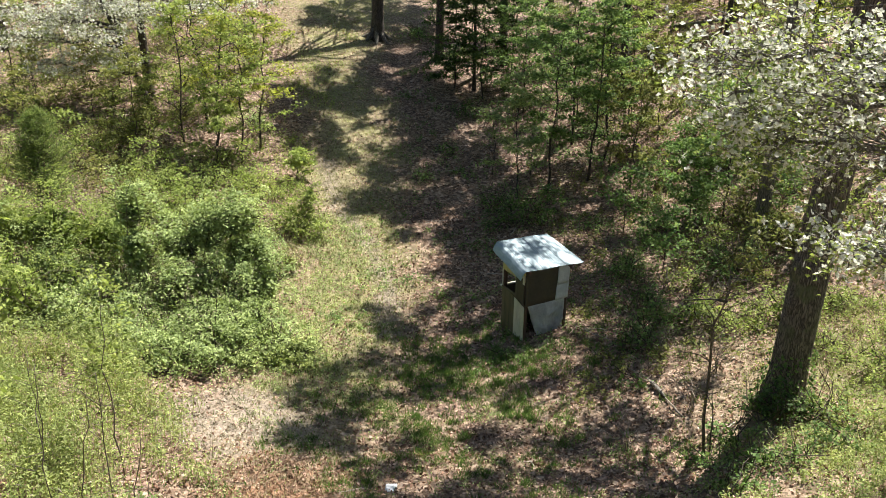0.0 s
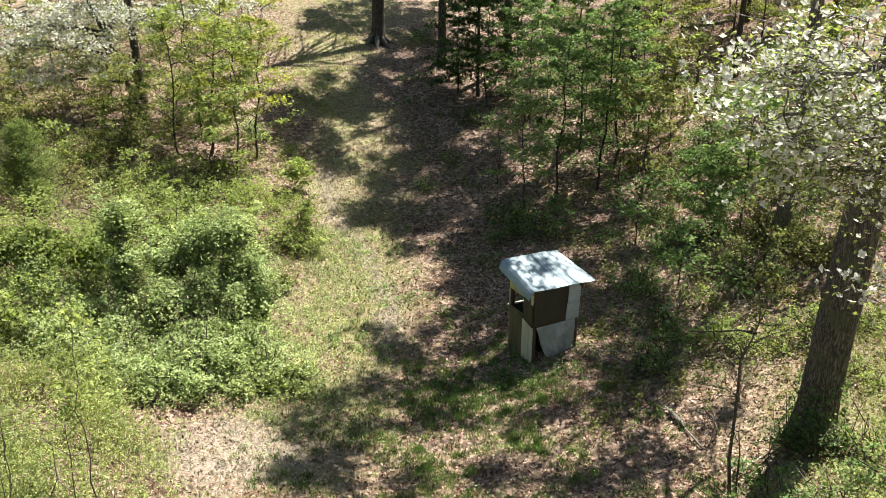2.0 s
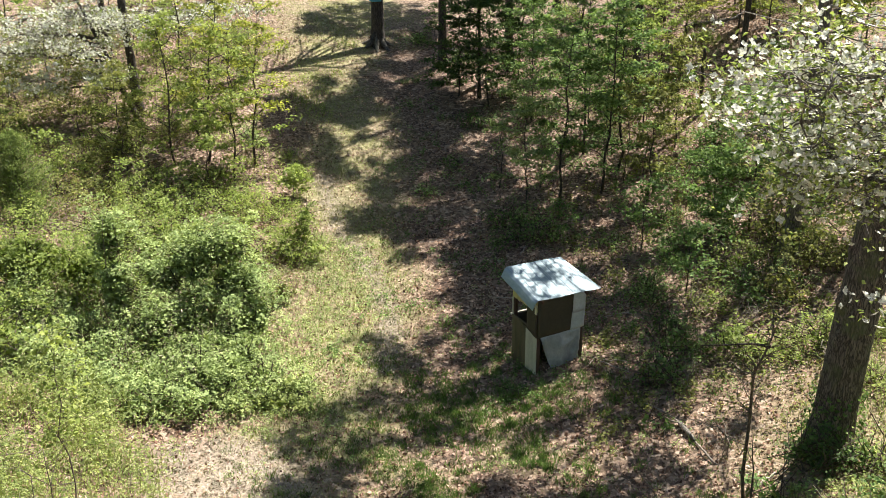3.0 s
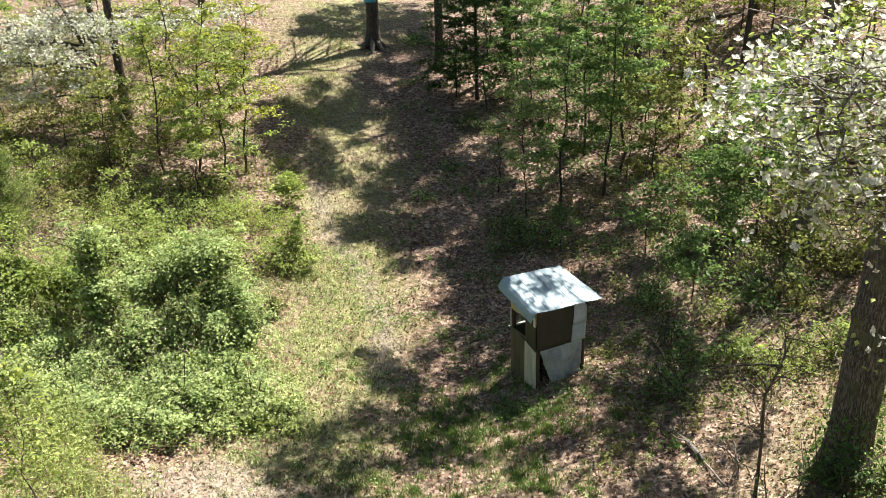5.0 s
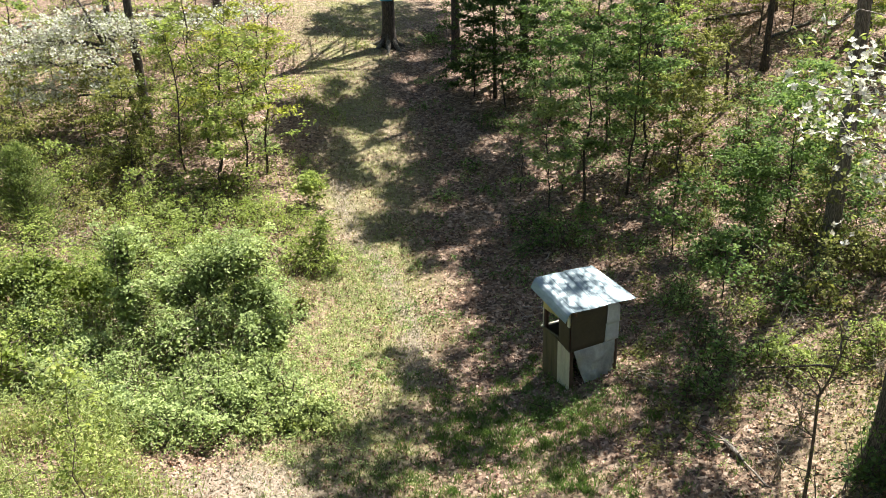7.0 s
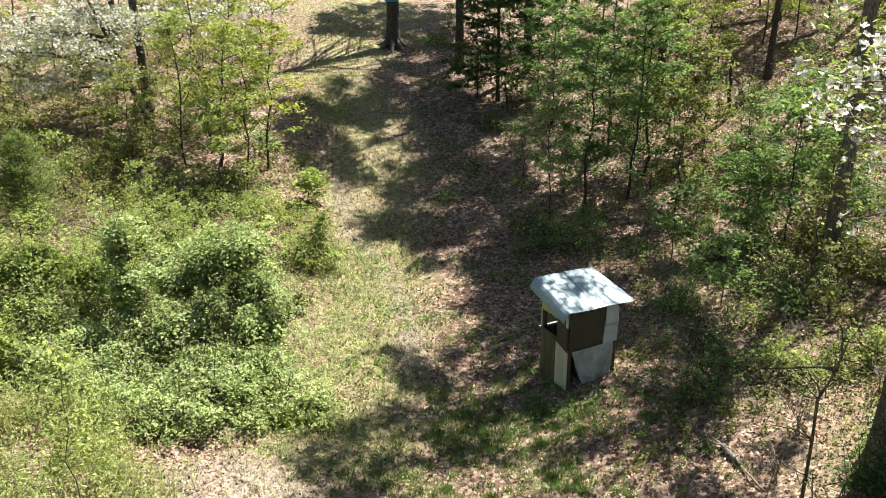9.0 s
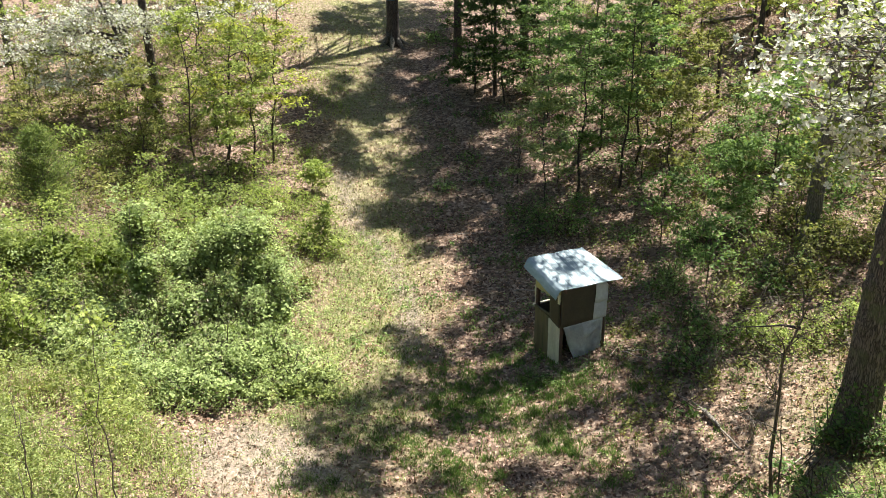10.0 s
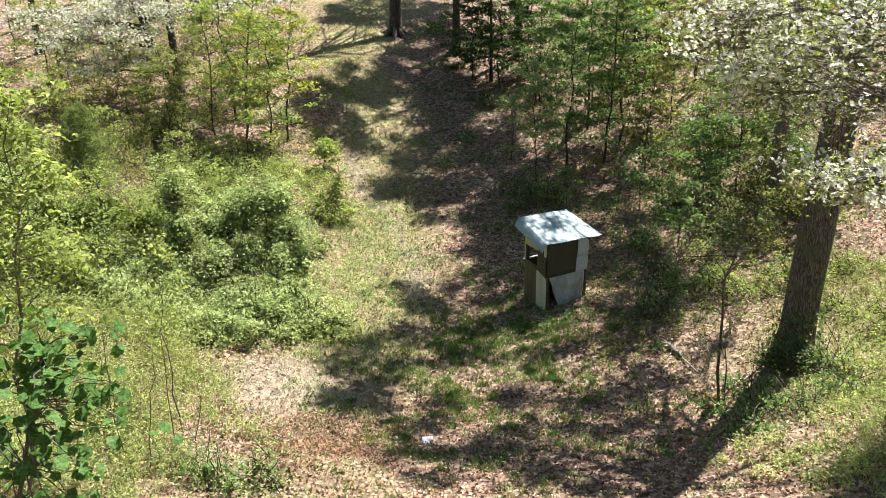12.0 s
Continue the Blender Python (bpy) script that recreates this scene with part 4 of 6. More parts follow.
KIND = {"green_leaf": "slim young tree with fresh green leaves", "vine_leaf": "sapling with blue-green leaves in shade", "olive_leaf": "sparse sapling with olive-green leaves", "deep_leaf": "dark evergreen young tree",
        "young_gold_leaf": "young tree with golden-green spring leaves", "pale_leaf": "young tree with pale green leaves"}
LANE_TREES = (
    (-9.2, 31.7, 6.4, 1.9, GOLD, 0.25, 26, 0.9), (-8.0, 30.6, 5.0, 1.7, PALE, 0.2, 26, 0.3), (-10.2, 31.2, 5.2, 1.6, PALE, 0.2, 24, 0.0), (-9.9, 33.2, 6.4, 1.7, PALE, 0.25, 18, -0.4), (-5.9, 30.2, 1.1, 0.5, PALE, 0.2, 11, 0.1), (-8.6, 29.5, 3.2, 1.2, PALE, 0.2, 18, 0.2),
    (-7.6, 32.0, 5.6, 1.4, GOLD, 0.3, 20, 0.5), (-11.6, 30.2, 3.6, 1.2, OLIVE, 0.2, 16, 0.0), (3.15, 29.8, 5.8, 1.5, GREEN, 0.32, 26, 0.2), (4.6, 30.2, 6.0, 1.7, GREEN, 0.22, 28, 0.3),
)
HUT_TREES = (
    (2.1, 29.7, 4.0, 1.3, VINE, 0.25, 20, -0.2), (5.9, 29.0, 3.8, 1.3, OLIVE, 0.2, 18, 0.1), (5.3, 31.6, 6.4, 1.5, GREEN, 0.3, 24, 0.0), (6.4, 33.0, 4.8, 1.3, PALE, 0.3, 18, 0.0), (4.3, 33.2, 6.4, 1.6, GREEN, 0.3, 22, 0.0), (0.9, 38.4, 4.8, 1.8, DEEP, 0.1, 30, 0.0),
    (-0.4, 39.6, 4.6, 1.5, DEEP, 0.12, 26, 0.0), (2.2, 40.0, 5.0, 1.7, DEEP, 0.12, 26, 0.0), (2.6, 36.6, 4.6, 1.5, GREEN, 0.2, 20, 0.0), (8.3, 25.9, 4.2, 1.5, GREEN, 0.15, 26, 0.0),
)
SLOPE_TREES = (
    (9.7, 26.6, 3.8, 1.4, GREEN, 0.15, 22, 0.0), (7.3, 26.2, 2.4, 1.0, GREEN, 0.1, 16, 0.0), (7.4, 32.4, 3.6, 1.1, OLIVE, 0.2, 16, 0.0), (9.8, 30.0, 3.0, 1.2, GREEN, 0.2, 18, 0.0), (11.4, 40.2, 5.0, 1.7, GOLD, 0.2, 22, 0.0), (14.4, 41.4, 5.0, 1.8, PALE, 0.2, 24, 0.0),
    (15.6, 37.4, 4.6, 1.7, GOLD, 0.2, 22, 0.0), (5.6, 46.4, 5.0, 1.8, PALE, 0.2, 22, 0.0), (10.4, 47.6, 5.4, 1.9, GOLD, 0.2, 24, 0.0), (9.6, 41.6, 4.6, 1.6, GOLD, 0.2, 20, 0.0),
)
FAR_TREES = (
    (8.2, 39.8, 3.4, 1.4, PALE, 0.2, 16, 0.0), (12.6, 40.0, 4.6, 1.7, GOLD, 0.2, 20, 0.0), (14.6, 35.6, 4.2, 1.6, GOLD, 0.2, 20, 0.0), (16.8, 46.8, 5.6, 2.0, GREEN, 0.2, 26, 0.0), (2.6, 45.6, 4.2, 1.5, GREEN, 0.2, 20, 0.0), (13.0, 33.6, 4.2, 1.5, PALE, 0.2, 22, 0.0),
    (12.4, 44.4, 5.2, 1.8, PALE, 0.2, 24, 0.0), (7.6, 42.4, 4.0, 1.4, PALE, 0.2, 18, 0.0),
)
YOUNG = LANE_TREES + HUT_TREES + SLOPE_TREES + FAR_TREES
for k, (x_, y_, h_, w_, leaf_, bare_, n_, lean_) in enumerate(YOUNG):
    young((x_, y_), h_, w_, leaf_, 500 + k, KIND[leaf_.name], (lean_, 0.0), bare_ * 0.7, n_ + (10 if leaf_ is DEEP else 0), 36 if leaf_ is DEEP else 34 if 1 < x_ < 8 else 27 if x_ > 0 else 25, 0.14 if leaf_ is DEEP else 0.13, rise=0.15 if leaf_ is DEEP else 0.45)

# smaller saplings: a few kinds, repeated over both slopes
KINDS = [young((x_, y_), h_, w_, leaf_, 560 + k, label_, (0, 0), 0.12, n_, 13, 0.115, None, DARK_BARK, "sapling", "saplings on the slopes")
         for k, (x_, y_, h_, w_, leaf_, n_, label_) in enumerate((
             (-15.8, 30.6, 2.6, 0.9, OLIVE, 14, "thin sapling with sparse olive leaves"), (-13.4, 28.8, 1.8, 0.8, PALE, 12, "thin sapling with pale young leaves"), (-16.8, 36.5, 3.4, 1.2, PALE, 16, "leggy sapling with pale young leaves"),
             (7.6, 29.6, 1.7, 0.8, GREEN, 12, "small sapling with fresh green leaves"), (10.6, 33.0, 2.4, 1.0, OLIVE, 13, "thin sapling with sparse yellow-green leaves"), (3.2, 35.6, 3.0, 1.2, GREEN, 16, "leggy sapling with fresh green leaves")))]
rng = np.random.default_rng(580)
WOOD_SPOTS = [
    (-19.5, 44.5, 2), (-18.0, 41.0, 2), (-14.6, 40.5, 2), (-12.4, 38.0, 0), (-16.2, 33.2, 0), (-18.6, 31.5, 1),
    (-19.0, 35.0, 2), (-13.8, 43.8, 2), (-11.6, 41.6, 1), (-21.5, 38.5, 2), (-11.0, 36.4, 0), (-10.4, 28.4, 1),
    (-17.4, 27.8, 0), (-12.2, 32.2, 0), (-14.6, 35.0, 1), (-11.2, 45.6, 2), (-16.0, 47.5, 2),
]
SLOPE_SPOTS = [
    (-13.0, 50.5, 2), (-20.0, 50.0, 2), (-17.6, 34.6, 2), (-20.6, 33.4, 0), (-15.0, 38.4, 2), (-18.4, 38.0, 1),
    (-21.0, 42.0, 2), (-12.6, 40.6, 2), (-16.4, 43.4, 2), (-14.0, 33.2, 0), (-16.6, 29.8, 1), (-14.9, 29.0, 0),
    (-11.4, 33.8, 1), (-10.0, 38.0, 2), (-10.2, 42.6, 2), (-18.8, 47.2, 2), (-13.0, 45.4, 2),
]
spots = WOOD_SPOTS + SLOPE_SPOTS
spots += [(6.6, 27.6, 3), (8.8, 28.0, 3), (10.8, 28.8, 4), (11.8, 31.0, 4), (9.2, 32.0, 3), (8.2, 30.8, 4), (6.2, 34.6, 4), (5.0, 35.4, 5), (4.0, 37.8, 5), (6.6, 38.6, 4), (9.4, 38.6, 4), (12.2, 36.0, 5), (13.6, 38.6, 4), (5.4, 43.4, 5), (9.4, 45.6, 5), (14.8, 44.6, 5), 
          (3.6, 42.2, 5), (7.2, 48.6, 5), (0.4, 46.6, 5), (-1.6, 47.6, 3), (7.0, 24.8, 3), (8.2, 23.6, 4), (9.8, 24.6, 3), (5.2, 26.0, 3), (2.8, 26.6, 3), (6.0, 22.8, 3), (9.0, 21.4, 4), (10.2, 22.6, 4)]
for x_, y_, kind_ in spots:
    x_, y_ = x_ + rng.normal() * 0.25, y_ + rng.normal() * 0.25
    copy_thing(KINDS[kind_], pose(*at(x_, y_), 0, 0, rng.uniform(0, 360)) @ Matrix.Scale(rng.uniform(0.7, 1.25), 4))


def stick(name, pts, r0, r1, mat, label, category, seed, twigs=0, leaf=None, leaf_n=0, group=""):
    """A bare pole or stalk with a few side twigs."""
    rng = np.random.default_rng(seed)
    pts = np.asarray(pts, float)
    root = thing(name, pts[0], label, category, group)
    g, t, lf = Geo(), Geo(), Geo()
    u = np.linspace(0, len(pts) - 1, 9)
    path = np.stack([np.interp(u, np.arange(len(pts)), pts[:, i]) for i in range(3)], 1)
    path[1:-1] += rng.normal(size=(7, 3)) * 0.02
    path[0, 2] -= 0.1
    tube(g, path, np.linspace(r0, r1, 9), 7, 0.06, seed)
    for _ in range(twigs):
        e = path[int(rng.integers(2, 9))]
        f = e + rng.normal(size=3) * np.array((0.35, 0.3, 0.2)) + np.array((0, 0, 0.18))
        q = bend(e, f, rng, 4, 0.1)
        tube(t, q, np.linspace(max(r1, 0.006), 0.003, 4), 4)
        if leaf_n:
            leaves(lf, q[int(rng.integers(1, 4))] + rng.normal(size=(leaf_n, 3)) * 0.10, 0.06, rng, 0.6)
    part("stem", g, mat, root, smooth=True)
    if t.n:
        tagged(part("twig", t, mat, root), kind="stuff")
    if lf.n:
        tagged(part("foliage", lf, leaf, root), kind="stuff")
    return root


stick("snag", [at(8.85, 34.9), (8.8, 34.9, 3.4), (8.75, 34.8, 4.4)], 0.075, 0.05, DARK_BARK, "short dead snag standing in leaf litter", "snag", 121)
for k, (x, y, h_) in enumerate(((8.0, 35.6, 2.6), (7.5, 36.2, 3.0), (8.3, 36.6, 3.2), (5.4, 30.6, 2.6), (6.1, 31.0, 2.4), (2.6, 31.2, 2.6), (1.2, 31.6, 2.2), (9.8, 36.0, 2.2))):
    stick("thin_sapling", [at(x, y), at(x + 0.1, y, h_ * 0.5), at(x + 0.15 * math.sin(k), y, h_)], 0.022, 0.008, DARK_BARK, "thin bare sapling stem", "sapling", 130 + k, 3, OLIVE, 5, "bare sapling stems")
crooked = stick("forked_sapling", [at(4.9, 13.87), (4.77, 13.8, 1.04), (4.69, 13.6, 1.91), (4.57, 13.35, 2.97), (4.57, 13.3, 3.19), (4.71, 13.2, 3.57), (4.69, 13.2, 3.95)], 0.033, 0.011, SAPLING_BARK, "small crooked sapling, sparsely leaved", "sapling", 141, 26, OLIVE, 9)
for k, (name_, r0_, mat_, label_, pts_) in enumerate((
        ("stem", 0.020, SAPLING_BARK, "thin second stem", (at(4.99, 13.85, -0.05), (4.93, 13.8, 0.9), (4.84, 13.72, 1.3), (4.79, 13.65, 1.6))),
        ("dead_limb", 0.026, DARK_BARK, "dark dead side limb", ((4.70, 13.21, 3.50), (4.45, 13.25, 3.53), (4.15, 13.3, 3.48), (3.72, 13.35, 3.44))),
        ("prong", 0.016, SAPLING_BARK, "short bare prong", ((4.57, 13.33, 3.05), (4.50, 13.3, 3.22), (4.40, 13.3, 3.33), (4.33, 13.3, 3.46))))):
    part(name_, tube(Geo(), bend(np.array(pts_[0]), np.array(pts_[1]), np.random.default_rng(141 + k), 3, 0.03).tolist() + [tuple(p) for p in pts_[2:]], np.linspace(r0_, 0.006, 5), 6, 0.08, k), mat_, crooked, label_, True)
log = stick("fallen_branch", [at(3.95, 18.5, 0.04), at(4.3, 17.85, 0.07), at(4.57, 17.3, 0.09), at(4.74, 16.5, 0.07), at(4.87, 15.75, 0.04)], 0.012, 0.022, BLEACHED, "weathered fallen branch with flaking bark", "branch", 144, 4)
part("bark", tube(Geo(), [at(4.54, 17.36, 0.09), at(4.58, 17.25, 0.09), at(4.64, 17.0, 0.085), at(4.70, 16.75, 0.08), at(4.73, 16.58, 0.07)], (0.02, 0.045, 0.056, 0.045, 0.028), 10, 0.16, 7), GREY_BARK, log, "pale flaking bark")


# ---- bare brush ----
def brush(base, n, height, seed, spread=0.6):
    """Thin bare stems arching out of one root, each with a few fine twigs."""
    rng = np.random.default_rng(seed)
    b = np.array(at(*base))
    root = thing("bare_brush", b, "tangle of thin bare grey stems in the undergrowth", "brush", "bare brush")
    for _ in range(n):
        a, h = rng.uniform(0, 2 * math.pi), height * rng.uniform(0.5, 1.1)
        out = np.array((math.cos(a), math.sin(a), 0)) * h * spread * rng.uniform(0.3, 1.2)
        u = np.linspace(0, 1, 7)[:, None]
        path = b + out * u ** 1.6 + np.array((0, 0, 1)) * h * (u - 0.3 * u ** 3) + rng.normal(size=(7, 3)) * 0.025
        path[0] = b + rng.normal(size=3) * np.array((0.08, 0.08, 0)) - np.array((0, 0, 0.06))
        g = tube(Geo(), path, np.linspace(0.011, 0.004, 7), 5)
        for _ in range(5):
            e = path[int(rng.integers(2, 7))]
            tube(g, bend(e, e + rng.normal(size=3) * np.array((0.24, 0.24, 0.12)) + np.array((0, 0, 0.1)), rng, 4, 0.12), np.linspace(0.006, 0.003, 4), 3)
        part("stem", g, BLEACHED if rng.uniform() < 0.5 else TWIG, root)
    return root


for k, (x, y, n, h_) in enumerate(((5.2, 16.0, 5, 1.3), (6.4, 20.4, 7, 1.4), (5.0, 18.6, 5, 1.1), (6.0, 17.4, 6, 1.2), (3.6, 14.6, 4, 0.7), (7.4, 22.6, 6, 1.3), (5.6, 21.6, 6, 1.3), (7.8, 18.2, 5, 1.2), (-11.6, 25.4, 7, 1.4), (-10.2, 25.0, 6, 1.3), (-9.6, 28.6, 6, 1.4), (-13.4, 28.0, 6, 1.5), (-11.0, 30.0, 6, 1.6), (-7.4, 28.9, 5, 1.2), (8.6, 26.6, 5, 1.4), (7.0, 28.4, 5, 1.5))):
    brush((x, y), n, h_, 700 + k)


# ---- bushes ----
def bush(name, base, lobes, leaf, seed, label, size=0.072, density=0.95, per=44, spray=0.17, category="bush", stems=2, up=1.7, group="", shoots=0.5):
    """Leafy lobes (x, y, z, rx, ry, rz): flat sprays of leaves at uneven depth, with dark hollows between, and upright shoots."""
    rng = np.random.default_rng(seed)
    b = np.array(at(*base))
    root = thing(name, b, label, category, group)
    green, tangle = Geo(), Geo()
    for x, y, z, rx, ry, rz in lobes:
        c, rad = b + np.array((x, y, z)), np.array((rx, ry, rz))
        area = 4 * math.pi * ((rx * ry) ** 1.6 / 3 + (rx * rz) ** 1.6 / 3 + (ry * rz) ** 1.6 / 3) ** (1 / 1.6)
        n = max(6, int(density * area / (spray * spray * 1.9)))
        d = unit(rng.normal(size=(n, 3)) + np.array((0, -0.1, 0.35)))
        rough = np.array([0.95 * noise.noise(Vector(q) * 1.5 + Vector((seed, 0, 0))) + 0.6 * noise.noise(Vector(q) * 3.3) for q in c + d * rad])
        p = c + d * rad * (1 + 0.75 * rough + rng.uniform(-0.26, 0.2, n))[:, None]
        k = (p[:, 2] > floor_z(p[:, 0], p[:, 1]) + 0.03) & (rough > -0.08 + 0.55 * (d[:, 1] < -0.15) * (d[:, 2] < 0.45) * (rz > 0.6))
        p, d = p[k], d[k]
        lie = unit(d * 0.4 + np.array((0, 0, 1.0)) + rng.normal(size=d.shape) * 0.35)
        m = np.maximum(4, per * rng.uniform(0.3, 1.5, len(p))).astype(int)
        q, l = np.repeat(p, m, 0), np.repeat(lie, m, 0)
        o = rng.normal(size=q.shape) * spray * np.repeat(rng.uniform(0.55, 1.35, len(p)), m)[:, None]
        o -= l * (o * l).sum(1, keepdims=True) * 0.75
        o -= l * (o * o).sum(1, keepdims=True) / spray * 0.45
        leaves(green, q + o, size * rng.uniform(0.55, 1.35, len(q)), rng, up, 0.66, lie=l)
        w = p[: int(len(p) * shoots)]
        shoot = unit(rng.normal(size=w.shape) * 0.45 + (w - c) / rad * 0.5 + np.array((0, 0, 0.9))) * rng.uniform(0.2, 0.75, (len(w), 1))
        w, shoot = np.repeat(w, 9, 0), np.repeat(shoot, 9, 0)
        w = w + shoot * rng.uniform(0.25, 1.1, (len(w), 1)) + rng.normal(size=w.shape) * 0.035
        leaves(green, w, size * rng.uniform(0.5, 1.0, len(w)), rng, 0.4)
        k = int(area * (130 if density > 0.75 else 60 if density > 0.55 else 22) * density)
        inner = c + unit(rng.normal(size=(k, 3))) * rad * rng.uniform(0.25, 0.66, (k, 1))
        inner = inner[inner[:, 2] > floor_z(inner[:, 0], inner[:, 1])]
        leaves(green, inner, size * 1.9, rng, 0.5, 0.75)
        # Dead brown stems, their dark colour also standing in for shade in the hollows.
        k = int(area * 14 * density)
        e = c + unit(rng.normal(size=(k, 3))) * rad * rng.uniform(0.1, 0.8, (k, 1))
        f = e + unit(rng.normal(size=(k, 3)) + np.array((0, 0, 0.5))) * rng.uniform(0.25, 0.7, (k, 1))
        side = unit(np.cross(f - e, rng.normal(size=(k, 3)))) * 0.010
        tangle.add(np.stack([e - side, e + side, f + side * 0.5, f - side * 0.5], 1).reshape(-1, 3), np.arange(4 * k).reshape(-1, 4))
        for t in p[:stems]:
            g = tube(Geo(), bend((c[0] + rng.normal() * rx * 0.2, c[1] + rng.normal() * ry * 0.2, float(floor_z(c[0], c[1])) - 0.05), t, rng, 5, 0.07), np.linspace(0.016, 0.005, 5), 5)
            part("stem", g, TWIG, root)
    tagged(part("foliage", green, leaf, root), kind="stuff")
    tagged(part("tangle", tangle, TANGLE, root, "brown dead stems inside, coloured dark to deepen the hollows"), kind="stuff")
    return root


bush("vine_thicket", (-8.5, 20.9), [(0.0, 0.3, 2.4, 0.48, 0.5, 0.9), (0.05, 0.2, 1.1, 0.55, 0.6, 1.1), (1.0, 0.9, 1.15, 0.7, 0.6, 0.8)], VINE, 151, "tall vine-smothered thicket, grey-green on top")
bush("vine_thicket", (-6.2, 21.2), [(0.25, 0.5, 2.35, 0.95, 0.75, 0.65), (-0.5, 0.6, 1.9, 0.7, 0.7, 0.8), (0.5, 0.6, 1.2, 0.9, 0.7, 1.0), (-0.6, -0.6, 0.9, 1.2, 0.6, 0.65), (1.0, -0.2, 0.8, 0.75, 0.8, 0.95), (0.3, -1.2, 0.5, 0.9, 0.5, 0.45)], VINE, 152, "broad vine-smothered thicket with dark hollows")
bush("vine_thicket", (-7.6, 20.0), [(-0.5, 0.1, 0.5, 0.8, 0.6, 0.62), (0.6, 0.0, 0.55, 0.8, 0.6, 0.62), (-1.6, -0.2, 0.35, 0.8, 0.6, 0.5), (0.1, -0.6, 0.3, 0.9, 0.5, 0.42)], VINE, 168, "shadowed vines hanging in front of the thicket", density=0.22, shoots=0.6)
bush("vine_thicket", (-7.2, 18.9), [(0.0, -0.35, 0.12, 1.1, 0.4, 0.28), (1.3, 0.1, 0.3, 0.9, 0.6, 0.5), (-1.2, -0.2, 0.25, 0.9, 0.6, 0.45)], VINE, 153, "low skirt of vines below the thicket", density=0.6, shoots=0.5)
bush("vine_thicket", (-11.3, 18.6), [(0.0, 0.5, 0.9, 1.3, 1.0, 1.0), (1.0, 0.0, 0.6, 0.8, 0.8, 0.7), (-1.2, 0.0, 1.0, 1.2, 1.0, 1.0)], PALE, 154, "rank pale thicket of vines and brambles", density=0.7)
bush("vine_thicket", (-10.8, 21.6), [(0.0, 0.0, 1.2, 1.3, 1.0, 1.0), (-1.5, 0.2, 1.1, 1.2, 1.0, 1.0), (1.2, 0.4, 0.9, 1.0, 0.9, 0.8)], PALE, 155, "sunlit thicket of pale brambles", density=0.8)
bush("vine_thicket", (-5.2, 19.7), [(0.0, 0.0, 0.35, 0.9, 0.8, 0.5), (0.8, -0.5, 0.25, 0.8, 0.6, 0.4), (-0.6, -0.6, 0.35, 0.8, 0.6, 0.5)], VINE, 156, "bright green low vines spilling onto the grass", density=0.6, shoots=0.5)
bush("vine_thicket", (-9.8, 19.8), [(0.0, 0.0, 0.35, 0.8, 0.8, 0.5), (-0.7, 0.8, 0.6, 0.9, 0.8, 0.7), (0.3, -1.0, 0.3, 0.8, 0.7, 0.5)], VINE, 167, "rank vines filling the gap between thickets")
bush("vine_thicket", (-6.6, 17.6), [(0.0, 0.0, 0.25, 0.9, 0.5, 0.4), (-1.2, 0.1, 0.35, 0.9, 0.6, 0.5), (0.9, 0.4, 0.2, 0.7, 0.5, 0.35)], VINE, 165, "low green vines creeping over the bank", density=0.6, shoots=0.5)
bush("vine_thicket", (-4.3, 18.6), [(0.0, 0.0, 0.18, 0.7, 0.5, 0.28), (-0.8, -0.2, 0.2, 0.6, 0.5, 0.32), (0.5, 0.5, 0.15, 0.5, 0.5, 0.24)], WEED, 166, "low green weeds spilling onto the lane")
bush("shrub", (-4.95, 26.7), [(0.0, 0.0, 0.75, 0.42, 0.4, 0.7), (0.4, -0.2, 0.35, 0.5, 0.4, 0.4), (-0.5, 0.1, 0.45, 0.5, 0.45, 0.5), (0.1, 0.1, 1.25, 0.28, 0.28, 0.45)], PALE, 157, "feathery light green shrub beside the grassy lane", density=0.6, shoots=0.8)
bush("shrub", (-4.95, 23.7), [(0.0, 0.0, 0.35, 0.42, 0.35, 0.38)], OLIVE, 158, "small brownish shrub in the grass", size=0.05, per=14, stems=6, spray=0.12)
bush("shrub", (-8.3, 24.6), [(0.0, 0.0, 0.8, 1.4, 1.0, 0.8), (1.6, 0.5, 0.6, 1.1, 0.9, 0.6), (-1.4, 0.4, 0.8, 1.1, 0.9, 0.8)], PALE, 159, "pale sunlit brambles behind the thicket", density=0.7)
bush("shrub", (-8.6, 27.6), [(0.0, 0.0, 0.5, 1.4, 0.9, 0.5), (1.7, 0.2, 0.5, 1.0, 0.8, 0.5), (-1.7, 0.0, 0.6, 1.2, 0.9, 0.6)], PALE, 160, "loose pale undergrowth at the wood's edge", density=0.45)
bush("shrub", (-12.6, 27.0), [(0.0, 0.0, 0.6, 1.2, 0.9, 0.6), (-1.9, 0.2, 0.7, 1.2, 0.9, 0.7)], OLIVE, 161, "loose olive undergrowth at the wood's edge", density=0.45)
bush("shrub", (-15.2, 26.0), [(0.0, 0.0, 0.9, 1.3, 1.0, 0.9), (-1.2, 0.8, 1.1, 1.2, 0.9, 0.9)], PALE, 162, "sunlit pale undergrowth by the wood", density=0.6)
bush("shrub", (-13.0, 21.5), [(0.0, 0.0, 1.1, 1.3, 1.1, 1.1), (-1.4, 0.8, 1.2, 1.2, 0.9, 1.0)], VINE, 163, "rank green thicket of brambles", density=0.8)
